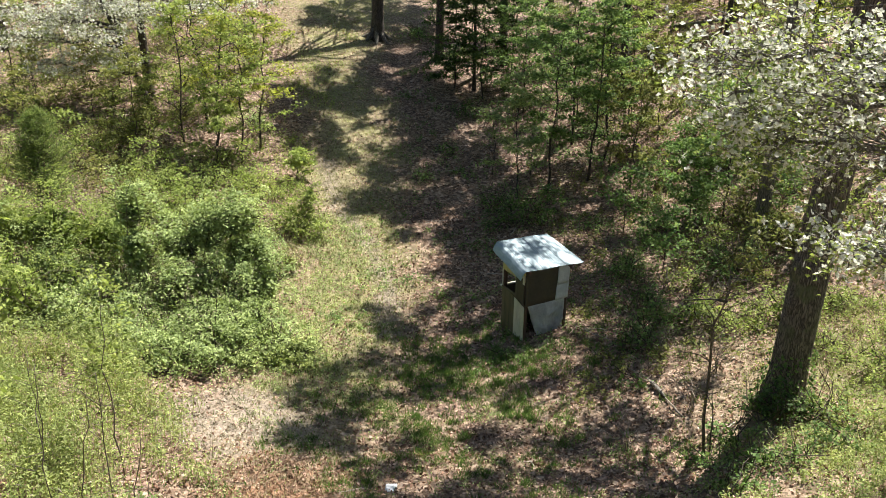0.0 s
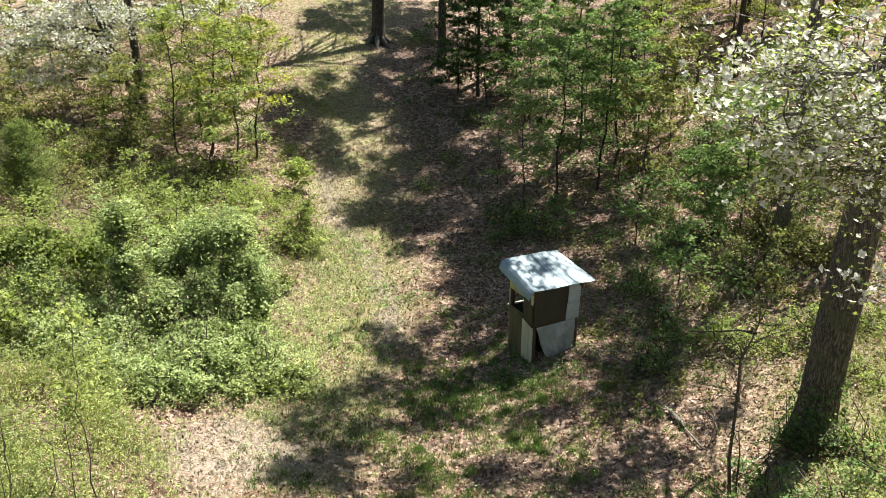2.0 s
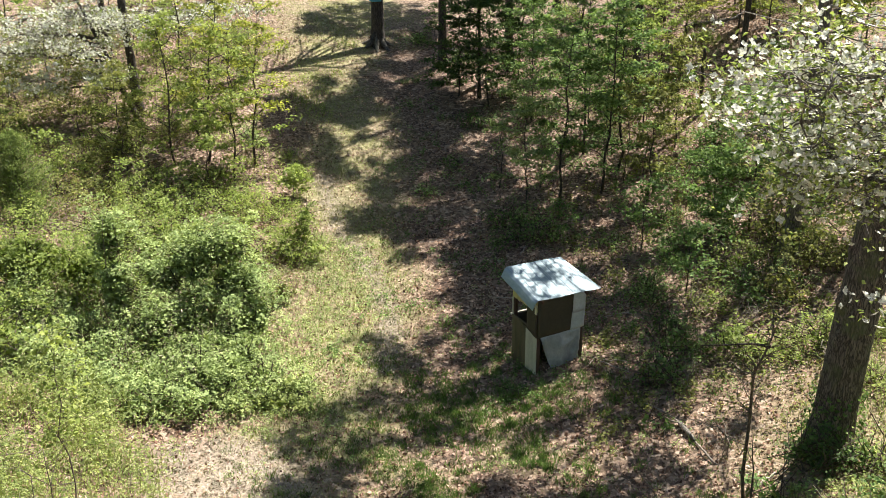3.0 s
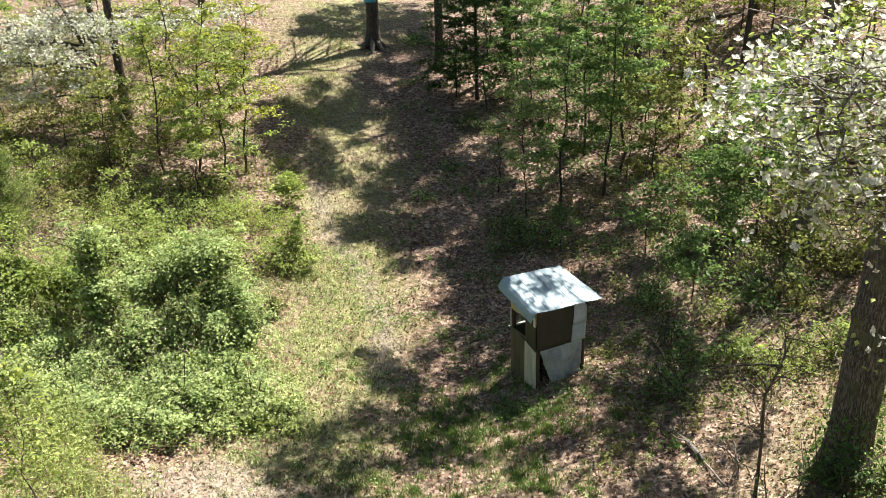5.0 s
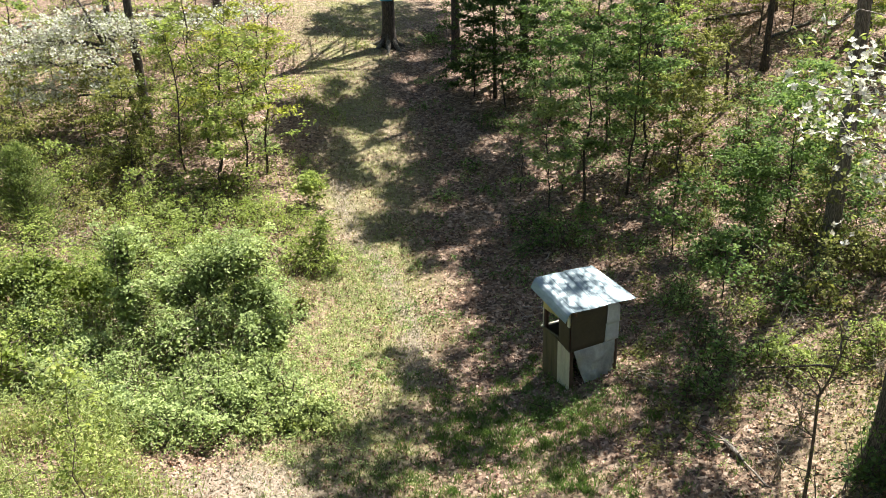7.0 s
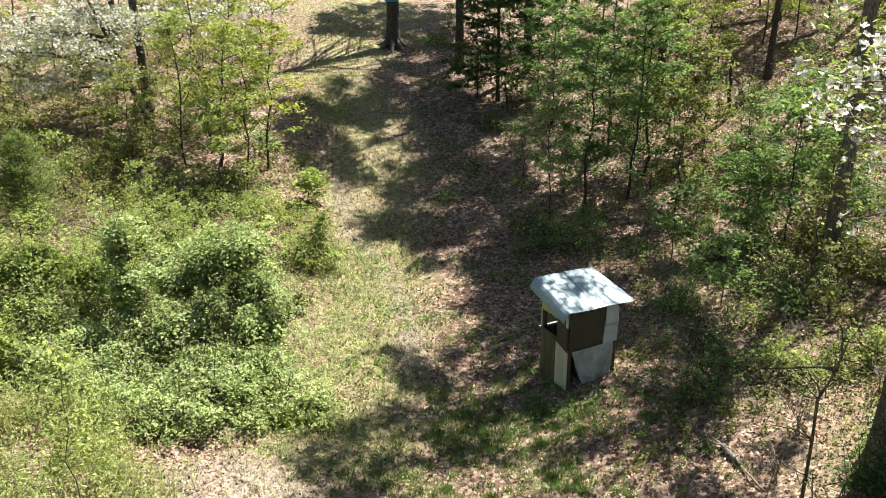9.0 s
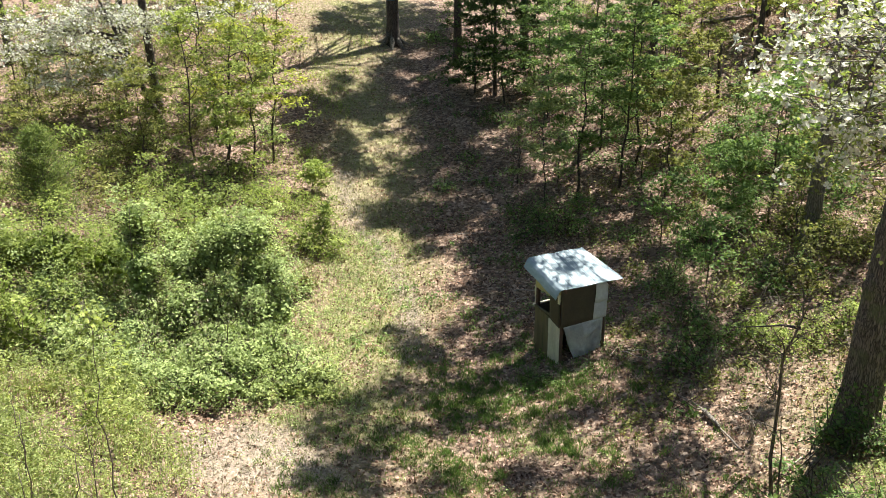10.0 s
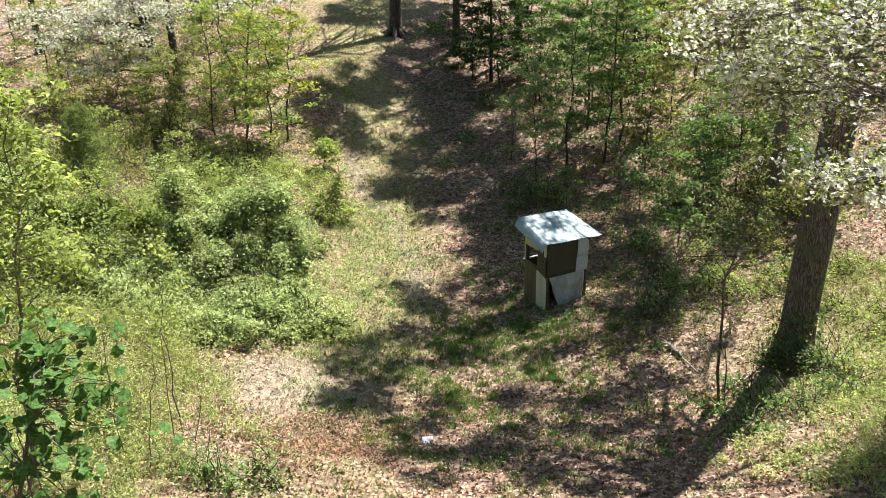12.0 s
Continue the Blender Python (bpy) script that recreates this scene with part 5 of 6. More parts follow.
FOOT_SHRUBS = (
    (6.3, 15.0, 0.45, 0.4, 0.6, DEEP, 0.08), (6.7, 14.85, 0.4, 0.35, 0.5, DEEP, 0.08), (7.15, 14.8, 0.4, 0.35, 0.4, GREEN, 0.08), (4.5, 18.9, 0.55, 0.5, 0.65, GREEN, 0.08), (5.0, 19.9, 0.45, 0.4, 0.6, GREEN, 0.09), (6.4, 19.6, 0.6, 0.5, 0.6, PALE, 0.095),
    (4.2, 17.2, 0.4, 0.35, 0.3, GREEN, 0.08), (5.0, 21.2, 0.5, 0.45, 0.6, DEEP, 0.075), (4.9, 22.8, 0.6, 0.55, 0.5, GREEN, 0.07), (6.2, 21.9, 0.5, 0.45, 0.45, PALE, 0.085), (7.2, 23.4, 0.7, 0.6, 0.6, PALE, 0.09), (7.9, 21.8, 0.7, 0.6, 0.7, OLIVE, 0.09),
    (2.3, 27.6, 0.8, 0.6, 0.7, GREEN, 0.08),
)
BANK_SHRUBS = (
    (1.3, 29.0, 0.6, 0.5, 0.45, GREEN, 0.08), (5.9, 24.9, 0.5, 0.45, 0.4, GREEN, 0.08), (7.9, 27.4, 0.6, 0.5, 0.45, GREEN, 0.08), (8.9, 24.9, 0.8, 0.7, 0.6, OLIVE, 0.09), (9.2, 22.9, 0.9, 0.7, 0.6, OLIVE, 0.09), (4.4, 26.6, 0.4, 0.35, 0.3, GREEN, 0.07),
    (6.8, 29.9, 0.5, 0.5, 0.4, GREEN, 0.08), (8.7, 31.4, 0.7, 0.6, 0.6, GREEN, 0.08), (7.1, 13.4, 0.45, 0.4, 0.35, GREEN, 0.08), (6.0, 12.9, 0.6, 0.45, 0.35, GREEN, 0.07), (7.4, 14.6, 0.5, 0.5, 0.4, PALE, 0.075), (5.0, 12.3, 0.45, 0.35, 0.28, GREEN, 0.08),
    (5.35, 14.3, 0.4, 0.35, 0.38, GREEN, 0.085),
)
SLOPE_SHRUBS = (
    (4.75, 13.5, 0.35, 0.3, 0.25, GREEN, 0.085), (5.5, 13.2, 0.4, 0.3, 0.3, GREEN, 0.085), (10.5, 27.2, 0.9, 0.8, 0.7, GREEN, 0.09), (11.5, 24.0, 0.9, 0.8, 0.8, PALE, 0.08), (-0.6, 33.4, 0.5, 0.45, 0.35, GREEN, 0.08), (0.3, 36.5, 0.7, 0.6, 0.5, DEEP, 0.08),
    (-1.4, 31.2, 0.4, 0.35, 0.25, GREEN, 0.08), (3.5, 33.5, 0.6, 0.5, 0.5, GREEN, 0.08), (5.6, 34.0, 0.6, 0.5, 0.5, OLIVE, 0.08), (-3.6, 10.7, 0.5, 0.4, 0.4, GREEN, 0.08), (-4.4, 10.4, 0.5, 0.4, 0.4, GREEN, 0.08), (1.4, 19.1, 0.28, 0.2, 0.22, GREEN, 0.05),
)
R_BUSH = FOOT_SHRUBS + BANK_SHRUBS + SLOPE_SHRUBS
for k, (x, y, rx, ry, rz, leaf_, s_) in enumerate(R_BUSH):
    bush("shrub", (x, y), [(0, 0, rz * 0.75, rx, ry, rz), (rx * 0.5, -ry * 0.3, rz * 0.5, rx * 0.7, ry * 0.7, rz * 0.6), (-rx * 0.6, ry * 0.2, rz * 0.55, rx * 0.6, ry * 0.6, rz * 0.7)], leaf_, 170 + k,
         {"green_leaf": "leafy green undergrowth shrub in leaf litter", "deep_leaf": "dark green shrub in deep shade", "olive_leaf": "loose shrub with yellow-green leaves", "vine_leaf": "grey-green vines at the oak's foot", "pale_leaf": "pale green shrub in full sun"}[leaf_.name],
         s_ * 0.82, 0.5, 22, 0.19, stems=3, group="undergrowth shrubs")


# loose brambles, a few kinds repeated along the wood's edge and up the slopes
BRAMBLES = [bush("bramble", (x_, y_), [(0, 0, 0.35, 0.8, 0.7, 0.45), (0.7, 0.2, 0.25, 0.6, 0.5, 0.35), (-0.6, -0.2, 0.3, 0.6, 0.6, 0.35)], leaf_, 600 + k, label_, 0.072, 0.52, 21, 0.18, stems=3, group="brambles")
            for k, (x_, y_, leaf_, label_) in enumerate(((-10.6, 26.2, PALE, "loose sunlit pale brambles"), (-13.2, 30.2, OLIVE, "loose olive-brown brambles in litter"), (-9.6, 29.4, VINE, "loose grey-green vines on the ground"), (6.6, 25.6, GREEN, "low green undergrowth in dead leaves"), (8.6, 19.4, PALE, "low sunlit yellow-green undergrowth")))]
rng = np.random.default_rng(620)
EDGE_BRAMBLES = (
    (-6.6, 28.4, 0), (-7.6, 26.6, 0), (-6.3, 25.6, 0), (-9.4, 25.6, 2), (-11.8, 28.4, 1), (-14.4, 27.6, 0),
    (-16.0, 28.6, 1), (-15.4, 31.8, 1), (-17.6, 30.2, 0), (-10.6, 33.4, 1), (-8.2, 33.2, 2), (-12.0, 35.8, 1),
    (-14.8, 36.6, 0), (-17.0, 38.6, 1), (-19.2, 40.4, 0), (-13.4, 39.6, 1), (-11.0, 38.6, 2), (-9.8, 36.2, 1),
    (-9.6, 40.0, 0), (-11.0, 43.2, 0),
)
WOOD_BRAMBLES = (
    (-14.6, 46.0, 0), (-18.0, 44.6, 0), (-12.8, 52.6, 0), (-20.4, 35.6, 1), (-19.2, 32.4, 0), (-7.0, 23.4, 0),
    (-9.0, 22.9, 0), (-12.2, 23.0, 0), (-13.6, 19.6, 2), (6.0, 27.2, 3), (8.6, 29.2, 4), (9.6, 28.2, 3),
    (10.6, 30.4, 4), (1.6, 27.6, 3), (7.8, 33.6, 4), (9.8, 34.4, 3), (5.0, 34.2, 3), (6.0, 36.6, 4),
    (8.0, 37.6, 3), (11.4, 35.0, 4),
)
SLOPE_BRAMBLES = (
    (12.6, 38.4, 3), (10.2, 41.2, 4), (13.4, 42.6, 4), (6.8, 41.0, 3), (4.0, 40.4, 3), (1.6, 37.2, 3),
    (8.4, 46.0, 4), (5.0, 48.0, 4), (12.0, 46.4, 4), (0.6, 43.4, 3), (-1.8, 45.6, 3), (7.6, 20.4, 4),
    (9.4, 20.2, 4), (7.0, 18.8, 4), (9.8, 18.0, 4), (8.2, 17.4, 4), (8.9, 15.6, 4), (8.4, 13.2, 4),
    (9.6, 13.2, 4), (8.0, 22.8, 3),
)
BANK_BRAMBLES = (
    (6.7, 22.4, 3), (9.6, 23.4, 4), (5.6, 19.6, 3), (5.4, 23.6, 3), (-10.2, 30.2, 0), (-11.4, 31.4, 1),
    (-12.8, 31.6, 0), (-13.8, 29.6, 0), (-9.2, 30.6, 0), (-15.4, 34.2, 1), (-16.2, 31.8, 0), (-14.2, 34.4, 0),
    (-17.8, 33.2, 0), (-18.6, 36.4, 1), (-12.6, 33.4, 0), (-8.0, 29.2, 0), (-16.8, 35.4, 0),
)
patches = [(x_, y_, k_) for x_, y_, k_ in EDGE_BRAMBLES + WOOD_BRAMBLES + SLOPE_BRAMBLES + BANK_BRAMBLES]
for x_, y_, k_ in patches:
    x_, y_ = x_ + rng.normal() * 0.3, y_ + rng.normal() * 0.3
    copy_thing(BRAMBLES[k_], pose(*at(x_, y_), 0, 0, rng.uniform(0, 360)) @ Matrix.Scale(rng.uniform(0.6, 1.15), 4))


# the cedar
def cedar(base, height, wide, seed):
    rng = np.random.default_rng(seed)
    b = np.array(at(*base))
    root = thing("cedar", b, "bushy young red cedar, grey-green", "tree")
    wood, green = Geo(), Geo()
    tube(wood, [b - (0, 0, 0.1), b + (0.03, 0, height * 0.5), b + (0, 0, height)], (0.06, 0.035, 0.008), 7)
    for _ in range(230):
        u = rng.uniform(0.06, 1.0) ** 0.85
        a = rng.uniform(0, 2 * math.pi)
        s = b + np.array((0, 0, height * u))
        ln = wide * (1.02 - u) ** 0.75 * rng.uniform(0.6, 1.15) + 0.1
        e = s + np.array((math.cos(a) * ln, math.sin(a) * ln, ln * 0.75))
        q = bend(s, e, rng, 4, 0.05)
        tube(wood, q, np.linspace(0.012, 0.004, 4), 3)
        w = rng.uniform(0.2, 1.05, 70)[:, None]
        p = s + (e - s) * w + rng.normal(size=(70, 3)) * 0.09
        leaves(green, p, 0.10 * rng.uniform(0.6, 1.2, 70), rng, 0.2, 0.22, 0.0, unit(e - s)[None] + np.array((0, 0, 0.6)))
    part("trunk", wood, TWIG, root)
    part("crown", green, CEDAR, root)


cedar((-12.5, 24.8), 3.2, 1.25, 211)
cedar((-14.6, 23.2), 2.6, 0.9, 212)


# ---- tall weeds and stalks on the near bank ----
def weed_patch(name, n, seed, xr, yr, inside, height, leaf, label, width=0.35, size=0.075, per=11):
    rng = np.random.default_rng(seed)
    x, y = rng.uniform(*xr, n), rng.uniform(*yr, n)
    k = inside(x, y) > rng.uniform(0, 1, n)
    x, y = x[k], y[k]
    z = floor_z(x, y)
    h = height(x, y) * rng.uniform(0.45, 1.1, len(x))
    root = np.stack([x, y, z], 1)
    out = rng.normal(size=(len(x), 3)) * np.array((0.14, 0.14, 0)) * h[:, None]
    g = Geo()
    side = np.array((0.006, 0, 0))
    g.add(np.stack([root - side, root + side, root + out + np.array((0, 0, 1)) * h[:, None]], 1).reshape(-1, 3), None, np.arange(3 * len(x)).reshape(-1, 3))
    u = rng.uniform(0.25, 1.02, (len(x), per))
    p = root[:, None] + (out + np.array((0, 0, 1)) * h[:, None])[:, None] * u[..., None] + rng.normal(size=(len(x), per, 3)) * np.array((0.07, 0.07, 0.03))
    leaves(g, p.reshape(-1, 3), size * rng.uniform(0.6, 1.3, len(x) * per), rng, 0.9, width)
    ob = new(name, g.mesh(name, leaf))
    return tagged(ob, label, "weeds", kind="stuff")


def bank(x, y):
    edge = np.interp(y, (9, 10.5, 12, 14, 15.5, 17.5), (-4.3, -4.6, -4.9, -5.5, -6.0, -6.8))
    return np.clip((edge - x) * 0.6 + 0.25 + 0.75 * wave(x, y, 1.6, 3.0), 0, 1) * np.clip(0.55 + 0.9 * wave(x, y, 2.4, 5.0), 0.06, 1)


weed_patch("tall_weeds", 13000, 221, (-14, -4.2), (8.8, 17.8), bank, lambda x, y: (0.45 + 0.75 * np.clip((-x - 4.6) / 2.6, 0, 1)) * (1 + 0.35 * wave(x, y, 2.4, 5.0)), WEED, "dense sunlit yellow-green tall weeds", 0.34, 0.08, 12)
weed_patch("dry_stems", 3200, 226, (-14, -4.0), (8.8, 17.8), bank, lambda x, y: 0.8 + 0.3 * np.clip((-x - 5.0) / 2.5, 0, 1), STRAW, "dry straw-coloured stems among the weeds", 0.14, 0.10, 2)
weed_patch("meadow_weeds", 4600, 222, (5, 13), (9, 20), lambda x, y: np.clip((x - np.minimum(7.0 + 0.15 * (y - 12), 5.2 + 0.5 * (y - 10.5))) * 0.9, 0, 1) * (y < 19.5), lambda x, y: 0.45 + 0 * x, WEED, "thin pale weeds in sunlit grass", 0.3, 0.06, 8)
weed_patch("low_weeds", 22000, 223, (-6.5, 4.5), (10, 28), lambda x, y: 0.75 * np.clip(1.1 - np.abs(x + 4.0 - 0.02 * (y - 18)) / 1.9, 0, 1) * (0.4 + 0.6 * (wave(x, y, 3.7, 3.0) > -0.1)) * (y > 17.2) + 0.2 * np.clip(wave(x, y, 2.9, 6.0) + 0.1, 0, 1), lambda x, y: 0.16 + 0.12 * np.clip(-3.4 - x, 0, 1), VINE, "low green weeds along the edge of the lane", 0.5, 0.05, 9)
weed_patch("hill_weeds", 6000, 224, (-3, 13), (11, 40), lambda x, y: np.clip(wave(x, y, 1.3, 7.0) + 0.15, 0, 1) * np.clip((x - 1.2 + 0.05 * (y - 20)) * 0.8, 0, 1), lambda x, y: 0.24 + 0 * x, GREEN, "scattered green seedlings in leaf litter", 0.5, 0.055, 8)
weed_patch("thicket_floor", 2600, 230, (-12, -4.6), (18.2, 24.5), lambda x, y: np.clip((-4.9 - x) * 1.2, 0, 1), lambda x, y: 0.45 + 0 * x, VINE, "low vines covering the ground under the thicket", 0.6, 0.075, 13)
weed_patch("thicket_stems", 1500, 233, (-13, -5), (18.4, 26), lambda x, y: np.clip((-5.2 - x) * 1.2, 0, 1) * (0.4 + 0.6 * (wave(x, y, 1.3, 4.0) > 0)), lambda x, y: 1.25 + 0.7 * np.exp(-((x + 7.2) / 1.8) ** 2 - ((y - 21) / 1.2) ** 2), STRAW, "dry pale stems standing in the brambles", 0.16, 0.10, 5)
weed_patch("shade_plants", 4600, 228, (-3.5, 6), (20.5, 42), lambda x, y: np.clip(wave(x, y, 1.7, 5.5) + 0.1, 0, 1), lambda x, y: 0.26 + 0 * x, GREEN, "low dark green plants in the trees' shade", 0.5, 0.08, 10)
weed_patch("slope_seedlings", 1000, 227, (2.6, 10), (16, 31), lambda x, y: np.clip(wave(x, y, 1.5, 2.0) + 0.45, 0, 1), lambda x, y: 0.42 + 0 * x, OLIVE, "scattered leafy seedlings on the shaded slope", 0.6, 0.085, 12)
weed_patch("wood_weeds", 9500, 225, (-20, -5.5), (24, 45), lambda x, y: np.clip(wave(x, y, 1.1, 8.0) + 0.25, 0, 1), lambda x, y: 0.4 + 0 * x, PALE, "scattered seedlings and brambles under the trees", 0.5, 0.07, 9)
weed_patch("hut_weeds", 150, 236, (0.6, 3.6), (18.2, 20.6), lambda x, y: np.clip(1.25 - np.abs((y - 19.35) - 0.56 * (x - 1.9)) / 0.5, 0, 1) * (0.5 + 0.5 * (wave(x, y, 3.1, 2.0) > -0.2)), lambda x, y: 0.30 + 0 * x, GREEN, "weeds growing up against the hut", 0.5, 0.06, 12)
weed_patch("near_weeds", 5500, 229, (2.5, 11), (8.5, 14.5), lambda x, y: np.clip(wave(x, y, 1.9, 1.0) * 0.8 + 0.35, 0, 1) * np.clip((x - 3.4 - 0.3 * (y - 10)) * 0.6, 0, 1), lambda x, y: 0.22 + 0 * x, WEED, "low sunlit weeds in the litter of the near bank", 0.5, 0.07, 9)
for k, (x, y, h_, dx, dy) in enumerate(((-5.25, 11.0, 2.7, 0.05, 0.0), (-5.6, 10.6, 2.4, 0.35, 0.1), (-5.9, 10.4, 2.0, -0.1, 0.2), (-4.9, 10.8, 1.7, 0.3, 0.1), (-6.6, 11.6, 2.4, 0.1, 0.1), (-7.0, 12.4, 2.2, 0.0, 0.0), (-4.6, 10.5, 1.1, 0.2, 0.0))):
    stick("weed_stalk", [at(x, y), at(x + dx * 0.6, y + dy * 0.5, h_ * 0.55), at(x + dx, y + dy, h_)], 0.012, 0.005, TWIG, "thin leggy sapling stalk among weeds", "stalk", 231 + k, 5, PALE, 5, "leggy stalks")


# ---- near foliage at the path's end ----
def maple_leaf_mesh():
    bm = bmesh.new()
    rim = [(0, -0.42), (0.18, -0.46), (0.40, -0.34), (0.36, -0.12), (0.50, 0.12), (0.30, 0.20), (0.20, 0.36), (0, 0.54), (-0.20, 0.36), (-0.30, 0.20), (-0.50, 0.12), (-0.36, -0.12), (-0.40, -0.34), (-0.18, -0.46)]
    mid = bm.verts.new((0, 0, 0))
    vs = [bm.verts.new((x, y, 0.10 * abs(x) - 0.16 * y * y)) for x, y in rim]
    for a, b in zip(vs, vs[1:] + vs[:1]):
        bm.faces.new((mid, a, b))
    me = bpy.data.meshes.new("leaf")
    bm.to_mesh(me)
    bm.free()
    me.materials.append(MAPLE)
    return me


def maple_sapling():
    rng = np.random.default_rng(301)
    b = np.array(at(-4.1, 3.7))
    root = thing("maple_sapling", b, "slender maple sapling with broad green lobed leaves", "tree")
    wood = Geo()
    stem = np.array([b - (0, 0, 0.15), b + (0.1, 0.05, 1.6), b + (0.25, 0.1, 3.0), (-3.75, 3.9, 4.8), (-3.45, 4.0, 5.85), (-3.25, 4.05, 6.5)])
    u = np.linspace(0, 5, 16)
    path = np.stack([np.interp(u, np.arange(6), stem[:, i]) for i in range(3)], 1)
    tube(wood, path, np.linspace(0.045, 0.008, 16), 8, 0.03, 3)
    me = maple_leaf_mesh()
    spots = []
    for _ in range(135):
        e = path[int(rng.integers(8, 16))]
        f = e + np.array((rng.normal() * 0.28 + 0.12, rng.normal() * 0.28, rng.normal() * 0.22 + 0.05))
        q = bend(e, f, rng, 4, 0.08)
        part("twig", tube(Geo(), q, np.linspace(0.007, 0.003, 4), 4), TWIG, root)
        spots += [q[i] + rng.normal(size=3) * np.array((0.07, 0.07, 0.05)) for i in (2, 3, 3, 3)]
    part("trunk", wood, TWIG, root, smooth=True)
    for p in spots:
        ob = new("leaf", me)
        ob.parent = root
        ob.matrix_basis = Matrix.Translation(Vector(p) - Vector(b)) @ Euler((rng.normal() * 0.5 + 0.35, rng.normal() * 0.5, rng.uniform(0, 6.28))).to_matrix().to_4x4() @ Matrix.Scale(rng.uniform(0.075, 0.14), 4)


maple_sapling()
young((-5.72, 12.6), 4.1, 0.5, PALE, 303, "slim sapling with hanging yellow-green leaves among weeds", (-0.1, 0.1), 0.5, 16, 10, 0.10, 0.016, TWIG, rise=-0.15)
young((-6.2, 7.7), 6.6, 1.0, PALE, 302, "tall thin sapling with yellow-green leaves", (0.9, 0.3), 0.4, 34, 26, 0.10, 0.03, TWIG)


# ---- ground cover ----
def scatter(n, seed, xr, yr, weight):
    rng = np.random.default_rng(seed)
    x, y = rng.uniform(*xr, n), rng.uniform(*yr, n)
    k = rng.uniform(0, 1, n) < weight(x, y)
    x, y = x[k], y[k]
    return np.stack([x, y, floor_z(x, y)], 1), rng


def stuff(name, geo, mat, label, category):
    return tagged(new(name, geo.mesh(name, mat)), label, category, kind="stuff")


p, rng = scatter(310000, 401, (-18, 15), (5, 48), lambda x, y: np.clip(np.where(y < 9, 0.4, np.where((y < 16) & (x > -6), 1.25, 0.9)) * (1.0 - 0.35 * turf_share(x, y)) * (1.0 - 0.75 * straw_share(x, y)) * (0.8 + 0.4 * wave(x, y, 1.4, 9.0)) * np.where((y > 30) & (x < 1), 0.55, np.where(y > 38, 0.8, 1)), 0, 1))
p[:, 2] += rng.uniform(0.005, 0.05, len(p))
stuff("leaf_litter", leaves(Geo(), p, 0.071 * rng.uniform(0.5, 1.5, len(p)), rng, 0.75, 0.6, 0.25), LITTER, "curled pinkish-brown dead leaves on the ground", "leaf litter")
p, rng = scatter(80000, 402, (-7, -1), (13, 32), lambda x, y: straw_share(x, y))
p[:, 2] += rng.uniform(0.005, 0.06, len(p))
stuff("dry_straw", leaves(Geo(), p, 0.075 * rng.uniform(0.5, 1.4, len(p)), rng, 0.7, 0.25, 0.1), STRAW, "pale dry straw and bleached leaves", "leaf litter")
p, rng = scatter(22000, 403, (-5, 0), (9.5, 15), lambda x, y: np.clip(1.3 - np.hypot((x + 3.0) / 1.2, (y - 12.9) / 1.5) + 0.5 * wave(x, y, 3.3, 2.0), 0, 1))
p[:, 2] += rng.uniform(0.005, 0.10, len(p))
stuff("rusty_debris", leaves(Geo(), p, 0.10 * rng.uniform(0.5, 1.4, len(p)), rng, 0.5, 0.25, 0.1), RUST, "rust-brown dead needles and fern debris", "leaf litter")
p, rng = scatter(330000, 404, (-13, 12), (9.5, 52), lambda x, y: turf_share(x, y) * np.where(y > 30, 0.55, 0.9))
stuff("turf", blades(Geo(), p, 0.10, rng, 0.02, 1.1), TURF, "short patchy yellow-green grass", "grass")
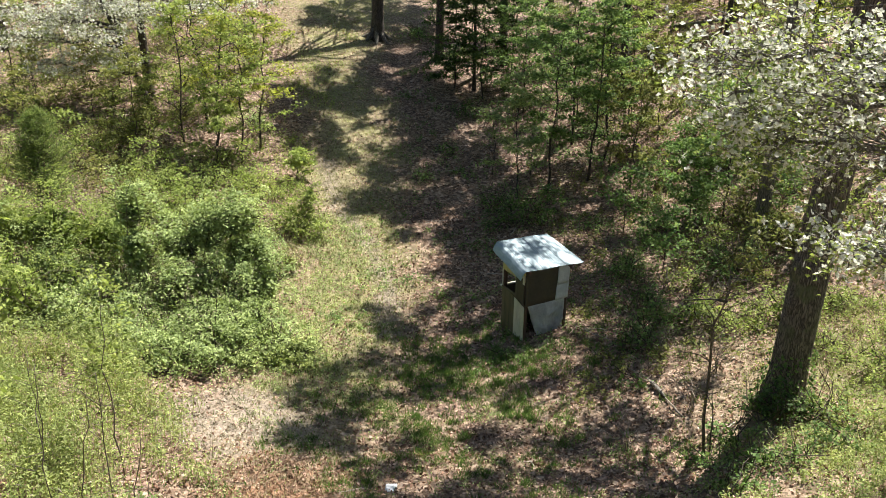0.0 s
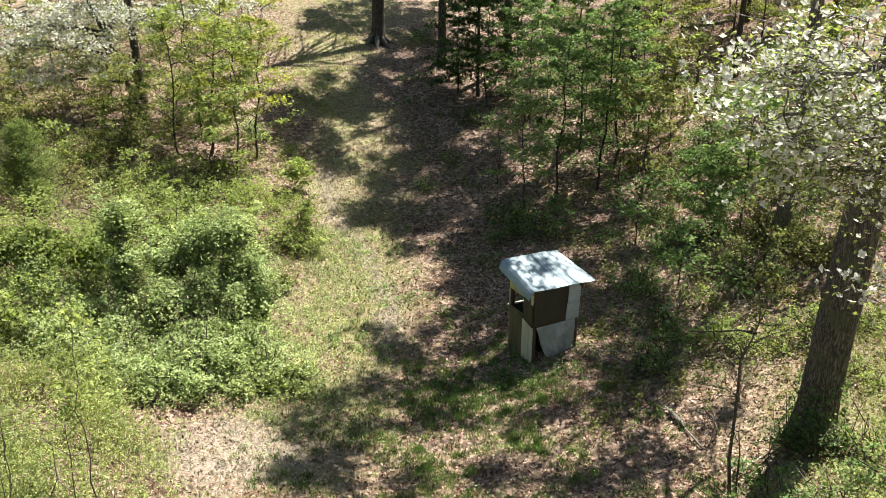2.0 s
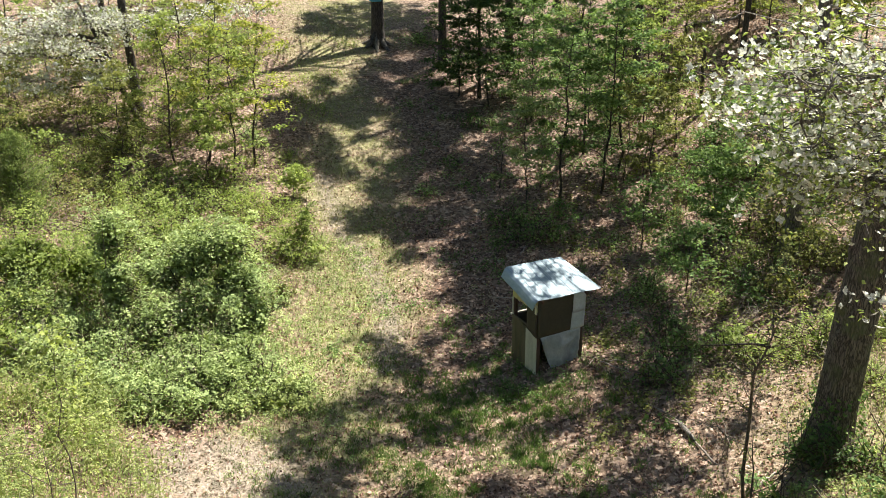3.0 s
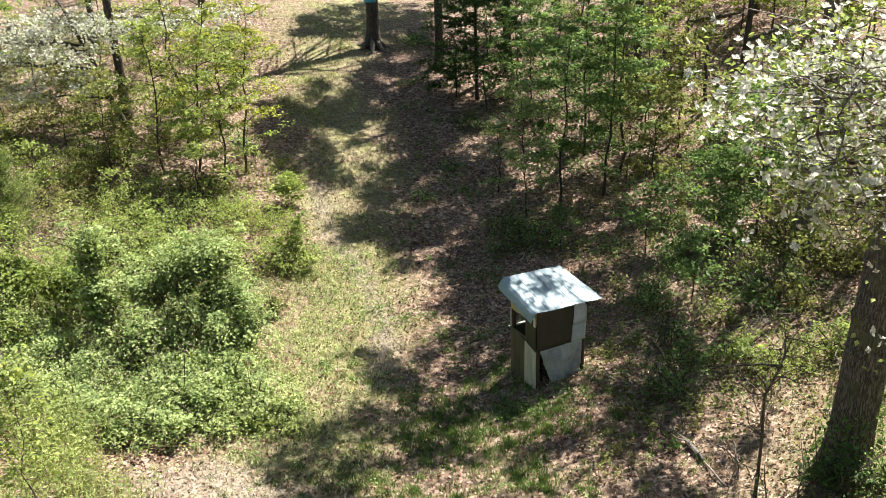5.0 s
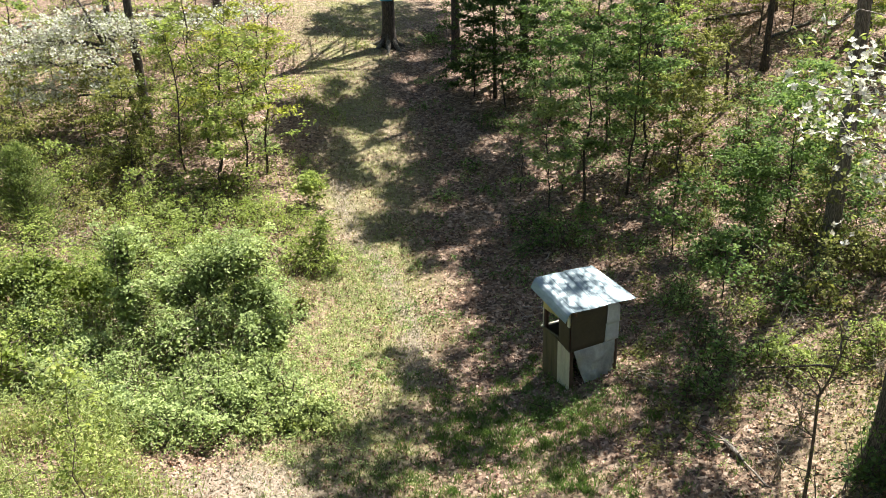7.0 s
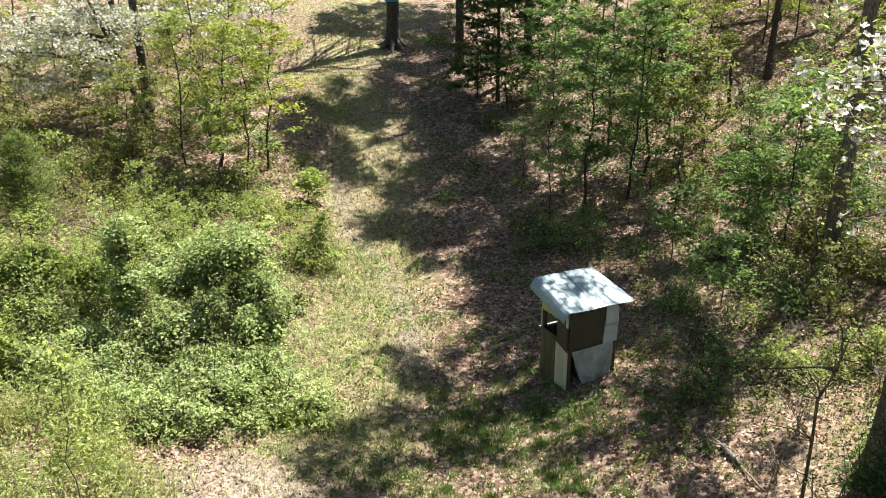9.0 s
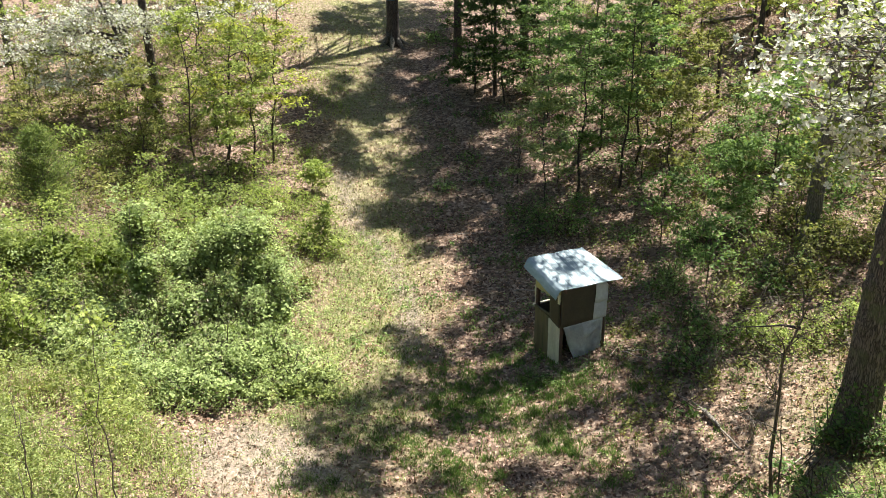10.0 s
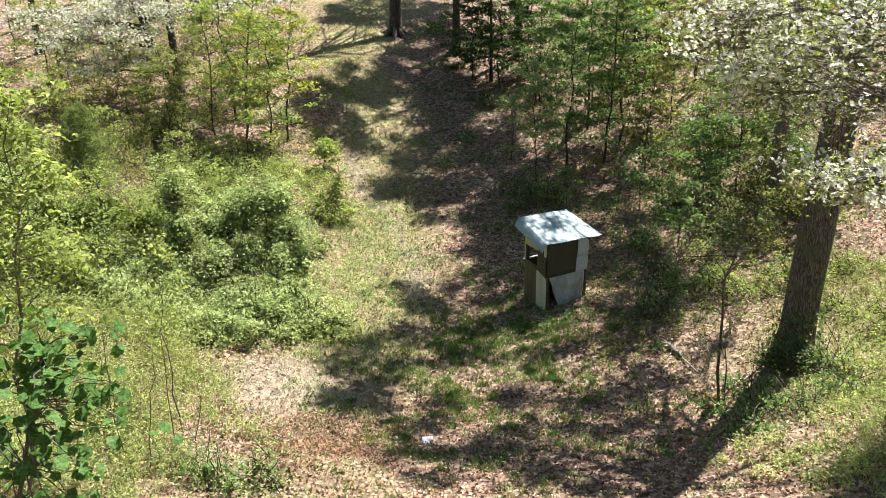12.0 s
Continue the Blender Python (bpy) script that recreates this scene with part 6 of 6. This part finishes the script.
p, rng = scatter(9000, 405, (-4.8, 6), (10, 25), lambda x, y: np.clip(wave(x, y, 2.3, 4.0) * 0.9 + 0.3, 0.04, 1) * np.exp(-((x - 0.2) / 3.4) ** 2 - ((y - 16.0) / 4.2) ** 2) * 0.8 + 0.5 * np.exp(-((x - 1.9) / 1.3) ** 2 - ((y - 19.0) / 0.8) ** 2) + 0.45 * np.exp(-((x - 0.1) / 1.5) ** 2 - ((y - 18.6) / 1.5) ** 2))
p = np.repeat(p, 26, 0) + rng.normal(size=(len(p) * 26, 3)) * np.array((0.07, 0.07, 0))
stuff("grass_tufts", blades(Geo(), p, 0.125, rng, 0.02, 1.1), TUFT, "soft green grass tufts in dappled shade", "grass")

# dry sticks, a pale scrap and a stone on the ground
rng = np.random.default_rng(411)
for k in range(26):
    x, y, a, ln = rng.uniform(-2, 8), rng.uniform(12.5, 34), rng.uniform(0, 6.28), rng.uniform(0.4, 1.3)
    stick("fallen_twig", [at(x, y, 0.03), at(x + math.cos(a) * ln * 0.5, y + math.sin(a) * ln * 0.5, 0.06), at(x + math.cos(a) * ln, y + math.sin(a) * ln, 0.04)], 0.014, 0.006, DEADWOOD, "dry grey twig lying in leaf litter", "twig", 412 + k, 1, group="fallen twigs")
for k, (x, y, a, ln, r_) in enumerate(((4.2, 44.5, 0.1, 2.6, 0.07), (9.8, 43.0, -0.2, 2.4, 0.09), (11.6, 39.5, 0.4, 2.0, 0.08), (5.3, 41.0, 2.8, 1.6, 0.05))):
    stick("fallen_log", [at(x, y, r_), at(x + math.cos(a) * ln, y + math.sin(a) * ln, r_ * 0.8)], r_, r_ * 0.6, GREY_BARK, "grey fallen log among dead leaves", "log", 450 + k, 2, group="fallen logs")
PAPER = painted("white_scrap_paper", (0.75, 0.76, 0.76), (0.62, 0.64, 0.66), 10, 0.6)
scrap = thing("paper_scrap", at(-1.02, 13.2), "crumpled white scrap on the ground", "litter")
part("sheet", sheet_bm(((-0.10, -0.07, 0.03), (0.10, -0.09, 0.04), (0.13, 0.09, 0.10), (-0.09, 0.11, 0.07)), 0.004, 8, 8, 0.10, 4), PAPER, scrap)
